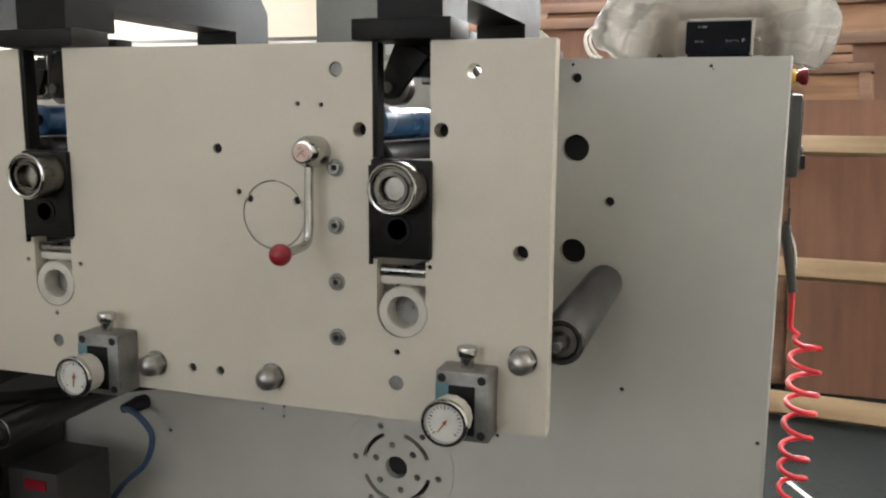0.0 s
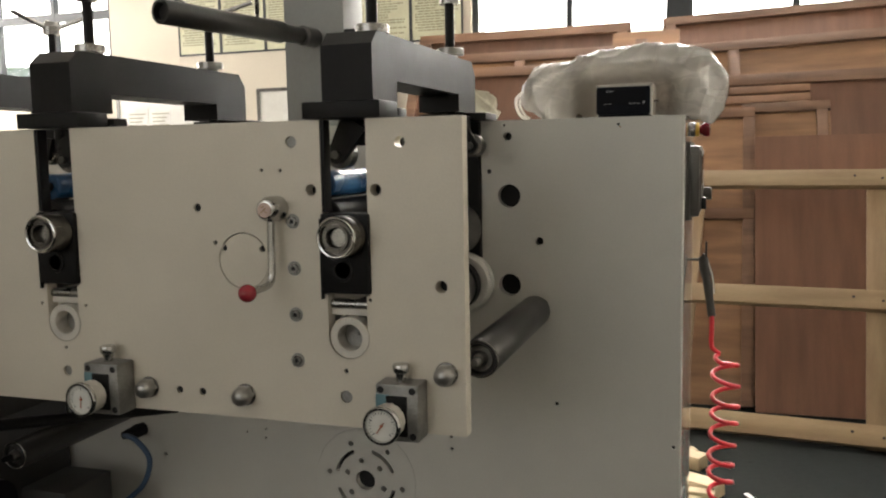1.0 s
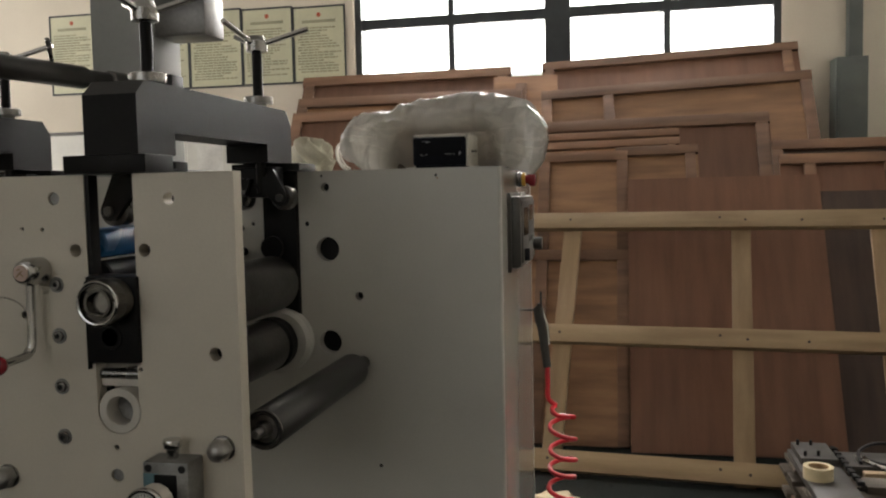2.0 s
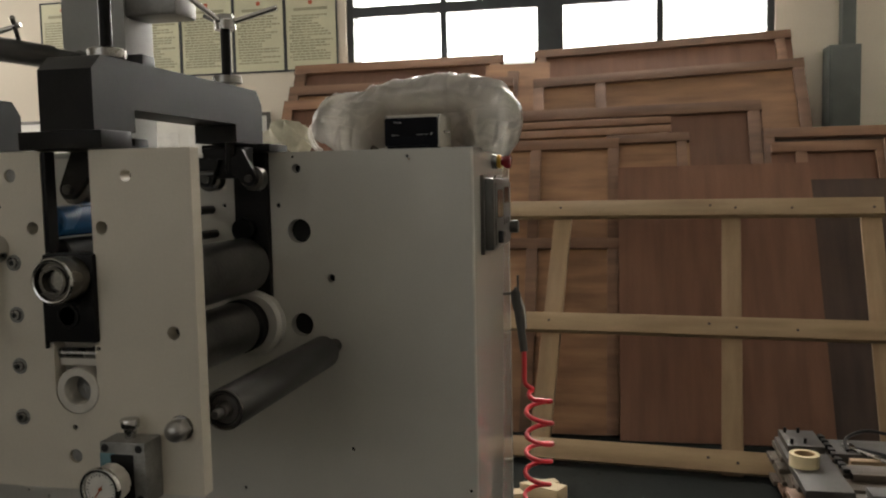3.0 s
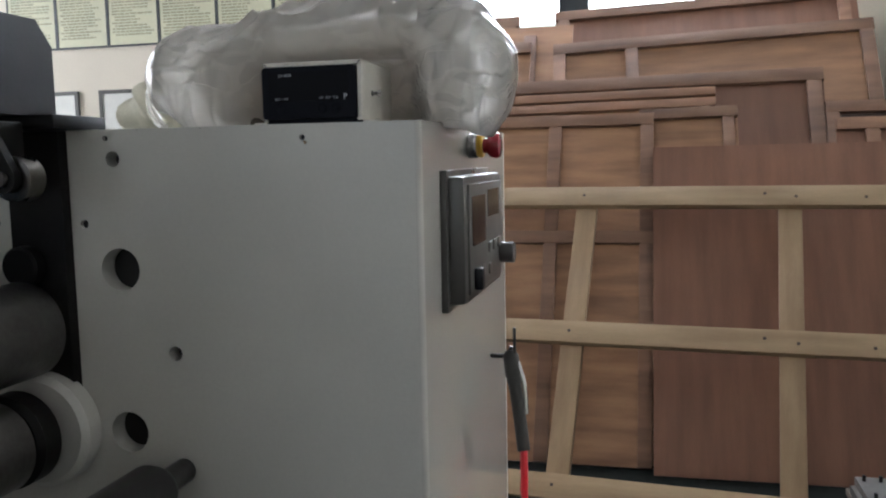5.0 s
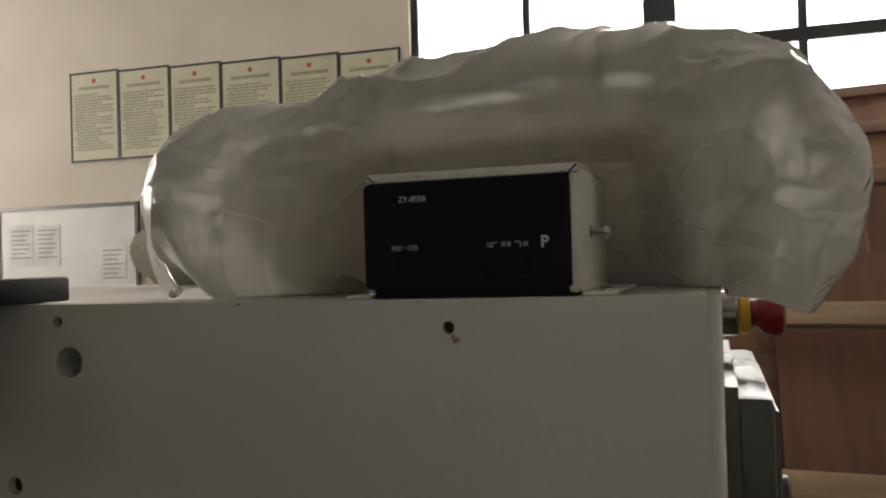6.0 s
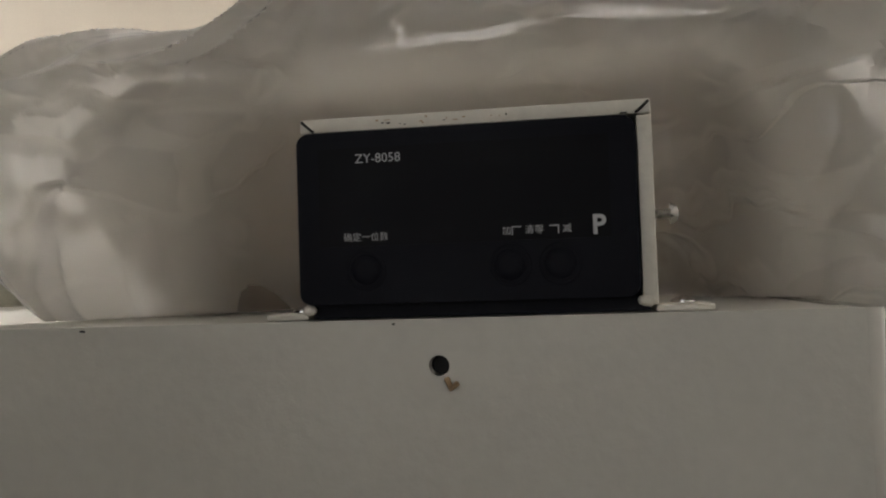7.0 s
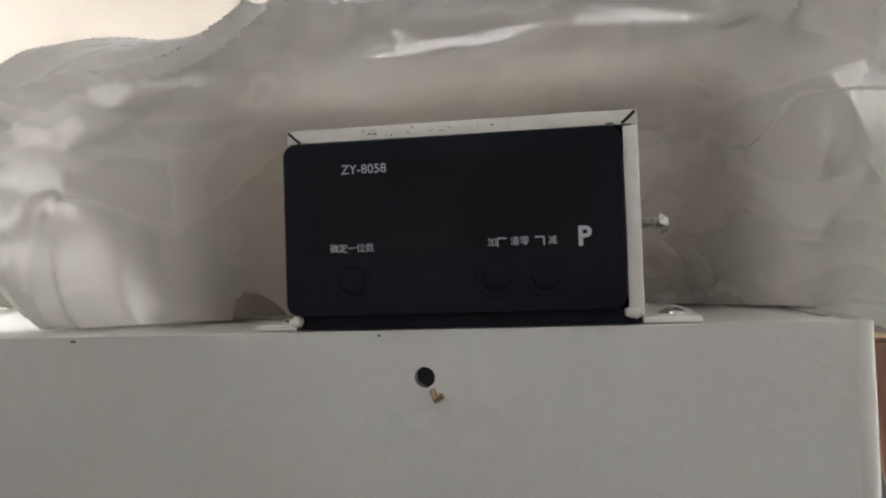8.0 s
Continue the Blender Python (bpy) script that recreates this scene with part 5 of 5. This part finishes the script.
def creases(x, u, seed):
    """Height of long pulled folds at a point of the film's skin (metres along it and round it)."""
    wx, wu = x + 0.022 * noise.noise(Vector((x * 11, u * 11, seed))), u + 0.022 * noise.noise(Vector((x * 11, u * 11, seed + 7.7)))
    total = 0.0
    for cx, cu, freq, shift in PULLS:
        along, over = wx * cx + wu * cu, wu * cx - wx * cu
        r = 1 - abs(noise.noise(Vector((over * freq * 3.2, along * freq * 0.55, seed + shift)))) * 2.0
        gate = max(0.0, min(1.0, 0.5 + 1.8 * noise.noise(Vector((x * 9 + shift, u * 9, seed)))))
        total += max(0.0, r) ** 3 * gate * (9.0 / freq)
    return total


def bundle(name, x0, x1, depth, shrink, seed, folds, mat, parent, label, nu=190, nv=120):
    """A long soft wrapped heap, full and flat-sided, with long pulled creases; slimmer at its low end, its other end hangs over the cabinet's edge."""
    bm = bmesh.new()
    rows = []
    for i in range(nu + 1):
        x = x0 + (x1 - x0) * (0.5 - 0.5 * math.cos(math.pi * i / nu))
        end = min(1, ((x - x0) / 0.03) ** 0.5 if x > x0 else 0, ((x1 - x) / 0.035) ** 0.5 if x < x1 else 0)
        h, drop = profile(x)
        h, row = h * shrink, []
        full = max(0.0, min(1.0, (x + 0.07) / 0.14))
        full = full * full * (3 - 2 * full)
        cy, ry = 1.556 + 0.054 * full, depth * (0.70 + 0.30 * full)
        for k in range(nv):
            a = 2 * math.pi * k / nv
            c, s = math.cos(a), math.sin(a)
            uy, uz = math.copysign(abs(c) ** 0.66, c), math.copysign(abs(s) ** 0.58, s)
            q = Vector((x * 13, uy * ry * 13, uz * 0.75)) + Vector((seed, seed * 0.3, 0))
            d = folds * (0.85 * noise.noise(q * 0.5) + 0.55 * noise.noise(q * 1.1) + 0.62 * creases(x, uz * h * 0.5 + uy * ry * 0.6, seed) + 0.05 * noise.noise(q * 4.0) - 0.85)
            e = 0.25 + 0.75 * end
            z = TOP + drop + h * 0.5 + uz * (h * 0.5 + (d if uz > 0 else 0.006)) * e
            y = cy + uy * (ry * (1.0 - 0.14 * max(0, uz)) + d) * e
            near = max(0, min(1, (0.045 - abs(x - 0.125) + 0.066) / 0.045)) * max(0, min(1, (1.446 - z) / 0.045))
            near = near * near * (3 - 2 * near)
            y += max(0, (1.608 if shrink == 1 else 1.626) - y) * near
            x_ = x + 0.030 * max(0, 1 - (x - x0) / 0.09) * max(0, 1 - (z - TOP) / (h * 0.75)) ** 1.3
            y += 0.016 * max(0, 1 - (z - TOP) / 0.05) * max(0, -uy)
            floor_z = TOP + 0.0006 if x < CX + 0.004 else TOP + drop
            row.append(bm.verts.new((x_ + d * 0.3 * (2 * (x - x0) / (x1 - x0) - 1), y, max(z, floor_z))))
        rows.append(row)
    for a, b in zip(rows, rows[1:]):
        for k in range(nv):
            bm.faces.new((a[k], a[(k + 1) % nv], b[(k + 1) % nv], b[k]))
    bm.faces.new(rows[0]), bm.faces.new(rows[-1])
    return part(name, bm, mat, parent, label)


bag = thing("wrapped_bundle", (0.1, 1.63, TOP), "crumpled milky plastic bag round a brown filling on the cabinet", "plastic bag")
bundle("filling", -0.034, 0.264, 0.045, 0.80, 5.0, 0.004, FOAM, bag, "brown soft filling", 110, 70)
bundle("film", -0.079, 0.307, 0.068, 1.0, 2.0, 0.0066, FILM, bag, "crumpled milky plastic film", 300, 170)
part("film_loop", tube(curve_points([(-0.055, 1.56, TOP + 0.050), (-0.074, 1.565, TOP + 0.054), (-0.088, 1.57, TOP + 0.045), (-0.089, 1.57, TOP + 0.028), (-0.079, 1.565, TOP + 0.010), (-0.065, 1.555, TOP + 0.003)], 7), 0.0034, 9), FILM, bag, "twisted loop of film")
part("film_loop", tube(curve_points([(-0.055, 1.555, TOP + 0.047), (-0.070, 1.558, TOP + 0.049), (-0.080, 1.56, TOP + 0.040), (-0.079, 1.56, TOP + 0.026), (-0.068, 1.555, TOP + 0.010), (-0.058, 1.55, TOP + 0.004)], 7), 0.0024, 9), FILM, bag, "twisted loop of film")
rag = thing("cleaning_rag", (-0.26, 1.885, TOP), "dirty pale cotton rag heaped on the cabinet", "rag")
lumpy("cloth", -0.262, 1.885, TOP, 0.054, 0.044, 0.036, 11.0, CLOTH, rag, 0.024, "", 120, 70, power=2.0, gathers=True)

# ---- low pile of machine parts and offcuts on the floor ----
PILE = []


def on_pile(name, at, label, category):
    """A thing of the low pile; the pile is set down as a whole further on."""
    t = thing(name, at, label, category)
    PILE.append(t)
    return t


pile = on_pile("parts_pallet", (1.33, 3.2, 0.0), "low stack of dark wooden boards and steel plates", "pallet")
rng = random.Random(12)
for k in range(4):
    dx, z = rng.uniform(-0.02, 0.02), 0.046 * k
    for x in (1.13, 1.36, 1.62):
        part("bearer", box(x + dx, x + 0.09 + dx, 2.83 + rng.uniform(0, 0.03), 3.46, z, z + 0.0255), PALLET, pile, bevel=0.003)
    for y in (2.82, 2.97, 3.13, 3.29, 3.41):
        e = rng.uniform(-0.018, 0.018)
        part("board", box(1.11 + dx + e, 1.97 + e, y + rng.uniform(-0.006, 0.006), y + 0.115, z + 0.0258, z + 0.0456), PALLET if rng.random() < 0.75 else BATTEN, pile, bevel=0.003)
for x0, x1, y0, y1, m_ in ((1.30, 1.98, 3.05, 3.16, PALLET), (1.33, 1.98, 3.20, 3.24, PINE), (1.30, 1.98, 3.28, 3.47, OILY_PLATE), (1.31, 1.9, 2.84, 2.93, OILY_PLATE)):
    part("top_board", box(x0, x1, y0, y1, 0.1842, 0.2120), m_, pile, bevel=0.003)
part("top_plate", box(1.105, 1.262, 2.86, 3.48, 0.1842, 0.2122), OILY_PLATE, pile, "drilled grey steel plate", bevel=0.003)
tape = on_pile("tape_roll", (1.135, 3.2, 0.2130), "roll of clear brown packing tape on the stack", "tape roll")
part("tape", lathe((1.15, 3.12, 0.2125), (1.15, 3.12, 0.2640), [(0, 0.036), (0, 0.052), (0.046, 0.052), (0.046, 0.036)], 40, hollow=True), TAPE, tape)
part("core", lathe((1.15, 3.12, 0.2127), (1.15, 3.12, 0.2640), [(0, 0.0330), (0, 0.0358), (0.0455, 0.0358), (0.0455, 0.0330)], 40, hollow=True), CARD, tape, "cardboard core")
tool = on_pile("steel_block", (1.17, 3.36, 0.2130), "drilled dark steel block on the stack", "machine part")
part("body", box(1.12, 1.255, 3.27, 3.49, 0.2126, 0.2390), OILY_PLATE, tool, bevel=0.003)
for x, y in ((1.14, 3.30), (1.14, 3.45), (1.19, 3.31), (1.19, 3.45)):
    part("stud", rod((x, y, 0.2390), (x, y, 0.2590), 0.006, 12), BLACK_STEEL, tool)
chain = on_pile("drive_chain", (1.28, 3.3, 0.2130), "black roller chain lying on the stack", "chain")
for k in range(16):
    part("link", box(1.268 + 0.003 * (k % 2), 1.292 - 0.003 * (k % 2), 3.05 + 0.028 * k, 3.075 + 0.028 * k, 0.2127, 0.2290 - 0.003 * (k % 2)), BLACK_STEEL, chain, bevel=0.003)
cable = on_pile("loose_cable", (1.42, 3.4, 0.2130), "loop of black cable on the stack", "cable")
part("cord", tube(curve_points([(1.34, 3.3, 0.2200), (1.36, 3.40, 0.2390), (1.45, 3.46, 0.2540), (1.56, 3.43, 0.2390), (1.62, 3.33, 0.2200), (1.7, 3.3, 0.2200)], 8), 0.007, 10), BLACK_PLASTIC, cable)
plier = on_pile("pliers", (1.4, 3.2, 0.2130), "pair of steel pliers lying on the stack", "pliers")
part("handle", tube(curve_points([(1.36, 3.33, 0.2200), (1.42, 3.22, 0.2220), (1.47, 3.12, 0.2200)], 6), 0.007, 8), STEEL, plier)
part("handle", tube(curve_points([(1.37, 3.33, 0.2220), (1.45, 3.26, 0.2240), (1.53, 3.18, 0.2200)], 6), 0.006, 8), BLACK_PLASTIC, plier)
part("jaw", box(1.335, 1.375, 3.32, 3.37, 0.2127, 0.2290), STEEL, plier, bevel=0.004)
for t in PILE:
    t.matrix_world = Matrix.Translation((-0.02, 0.18, 0.0)) @ t.matrix_world
rng = random.Random(5)
for k in range(7):
    x, y, w, d, a = 0.07 + rng.uniform(-0.06, 0.15), 2.95 + 0.09 * k, rng.uniform(0.14, 0.26), rng.uniform(0.05, 0.09), rng.uniform(-35, 35)
    o = thing("wood_offcut", None, "pale sawn wood offcut lying on the floor", "wood offcut", "offcuts on the floor", m=pose(x, y, 0.0, 0, 0, a))
    part("block", box(-w / 2, w / 2, -d / 2, d / 2, 0.0, 0.03 + 0.012 * (k % 3)), SCRAP, o, bevel=0.003)

strip = thing("steel_rule", None, "thin pale metal strip lying on the floor", "strip", m=pose(0.44, 3.07, 0.0, 0, 0, -63))
part("blade", box(-0.09, 0.09, -0.009, 0.009, 0.0, 0.003), PAPER, strip, bevel=0.0008)

# ---- the slanted feeder on the plate's near side ----
fd = thing("slanted_feeder", (-1.1, 0.85, 0.85), "cream painted feeder housing with a slanted top", "feeder housing")
bm = bmesh.new()
prof = [(PY, 0.894), (0.60, 0.80), (0.60, 0.98), (0.90, 1.10), (PY, 1.108)]
a_ = [bm.verts.new((-0.951, y, z)) for y, z in prof]
b_ = [bm.verts.new((-0.975, y, z)) for y, z in prof]
bm.faces.new(a_), bm.faces.new(b_)
for k in range(len(prof)):
    bm.faces.new((a_[k], a_[(k + 1) % 5], b_[(k + 1) % 5], b_[k]))
part("side", bm, CREAM, fd, bevel=0.002)
part("lamp", lathe((-0.951, 0.912, 0.964), (-0.93, 0.912, 0.964), [(0, 0.017), (0.006, 0.016), (0.012, 0.011), (0.014, 0.001)], 24), ORANGE, fd, "orange round button")
part("bracket", box(-0.951, -0.935, 0.90, 0.99, 0.845, 0.885), CREAM, fd, bevel=0.002)
bar = thing("cross_shaft", (-1.0, 1.1, 0.82), "black round shaft under the side plate", "shaft")
part("bar", rod((-0.90, 0.85, 0.866), (-0.79, 1.40, 0.755), 0.0105, 20), BLACK_STEEL, bar)
gd = thing("ink_tray", (-1.25, 1.3, 0.83), "black sheet tray under the side plate", "tray")
part("sheet", box(-1.75, -0.985, PY + PT + 0.012, 1.47, 0.835, 0.841), DARK_GREY, gd, smooth=False)
part("lip", box(-0.985, -0.979, PY + PT + 0.012, 1.47, 0.800, 0.850), DARK_GREY, gd, smooth=False)
part("box", box(-1.40, -1.03, 1.08, 1.40, 0.8415, 0.875), DARK_GREY, gd, "black cover", bevel=0.01)
hs2 = thing("black_tube", (-1.0, 1.2, 0.85), "thin black tube bent under the plate", "tube")
part("cord", tube(curve_points([(-1.25, 1.06, 0.888), (-1.08, 1.12, 0.886), (-1.0, 1.22, 0.868), (-0.97, 1.34, 0.84)], 8), 0.006, 10), BLACK_PLASTIC, hs2)
sb = thing("support_bracket", (-0.96, 1.03, 0.3), "cream painted notched support bracket under the plate", "bracket")
part("upright", pierced([(-0.985, 0.28), (-0.908, 0.28), (-0.908, 0.757), (-0.962, 0.757), (-0.966, 0.742), (-0.985, 0.738)], [circle(-0.937, 0.738, 0.0065, 14)], 1.02, 1.036), CREAM, sb)
part("arm", box(-1.45, -0.9855, 1.0215, 1.0345, 0.700, 0.737), CREAM, sb, bevel=0.002)
# Black disc imitates the shade inside the bracket's bolt hole.
part("hole_shade", rod((-0.937, 1.033, 0.738), (-0.937, 1.038, 0.738), 0.008, 14), HOLE_SHADE_MARKS, sb, "black disc standing for the shade in a bolt hole")
dm = thing("drive_motor", (-1.15, 1.25, 0.2), "black drive motor behind a cream bracket", "motor")
part("housing", lathe((-1.50, 1.22, 0.58), (-1.09, 1.22, 0.58), [(0, 0.05), (0.01, 0.075), (0.33, 0.075), (0.335, 0.055), (0.40, 0.05)], 32), BLACK_PLASTIC, dm)
part("cap", lathe((-1.06, 1.08, 0.715), (-1.06, 1.03, 0.715), [(0, 0.02), (0.03, 0.02), (0.04, 0.016)], 20), BLACK_PLASTIC, dm, "round black cap")
part("foot", box(-1.46, -1.15, 1.15, 1.29, 0.0, 0.515), DARK_GREY, dm, bevel=0.004)
vb = thing("valve_block", (-0.98, 1.35, 0.4), "black valve block with a red label", "valve block")
part("body", box(-1.10, -0.985, 1.28, 1.42, 0.38, 0.592), DARK_GREY, vb, bevel=0.004)
part("label", box(-1.06, -1.01, 1.278, 1.2805, 0.555, 0.575), RED_KNOB, vb, "small red label", smooth=False)
part("stand", box(-1.09, -0.995, 1.30, 1.40, 0.0, 0.3798), DARK_GREY, vb, bevel=0.003)
cb = thing("blue_cable", (-0.92, CY, 0.4), "blue cable looping from a black plug on the far plate", "cable")
part("plug", lathe((-0.955, CY, 0.664), (-0.968, CY - 0.055, 0.664), [(0, 0.015), (0.02, 0.016), (0.03, 0.013), (0.055, 0.009)], 18), BLACK_PLASTIC, cb)
part("cord", tube(curve_points([(-0.968, CY - 0.05, 0.664), (-0.925, CY - 0.065, 0.660), (-0.897, CY - 0.06, 0.618), (-0.918, CY - 0.06, 0.557), (-0.982, CY - 0.06, 0.495), (-1.07, CY - 0.04, 0.36), (-1.12, CY - 0.02, 0.06)], 8), 0.0062, 10), BLUE_CABLE, cb)
# Added dark sheet in place of the shade on the far plate's left.
sg = thing("splash_guard", (-1.4, CY, 0.3), "dark grey sheet standing for the shade on the far plate", "guard")
part("sheet", box(-1.75, -1.16, CY - 0.012, CY - 0.009, 0.25, 0.86), DARK_GREY, sg, smooth=False)
for x in (-1.7, -1.20):
    part("spacer", rod((x, CY - 0.009, 0.8), (x, CY, 0.8), 0.008, 12), STEEL, sg)
bm = bmesh.new()
v0 = [bm.verts.new(p) for p in ((-0.9755, 0.62, 0.984), (-0.9755, 0.90, 1.096), (-1.4, 0.90, 1.096), (-1.4, 0.62, 0.984))]
v1 = [bm.verts.new((v_.co.x, v_.co.y, v_.co.z - 0.012)) for v_ in v0]
bm.faces.new(v0), bm.faces.new(v1)
for k in range(4):
    bm.faces.new((v0[k], v0[(k + 1) % 4], v1[(k + 1) % 4], v1[k]))
part("tray", bm, STEEL, fd, "bright steel slanted tray", bevel=0.002)
part("back", box(-1.5, -0.9755, 0.905, PY - 0.0005, 0.90, 1.100), CREAM, fd, bevel=0.002)
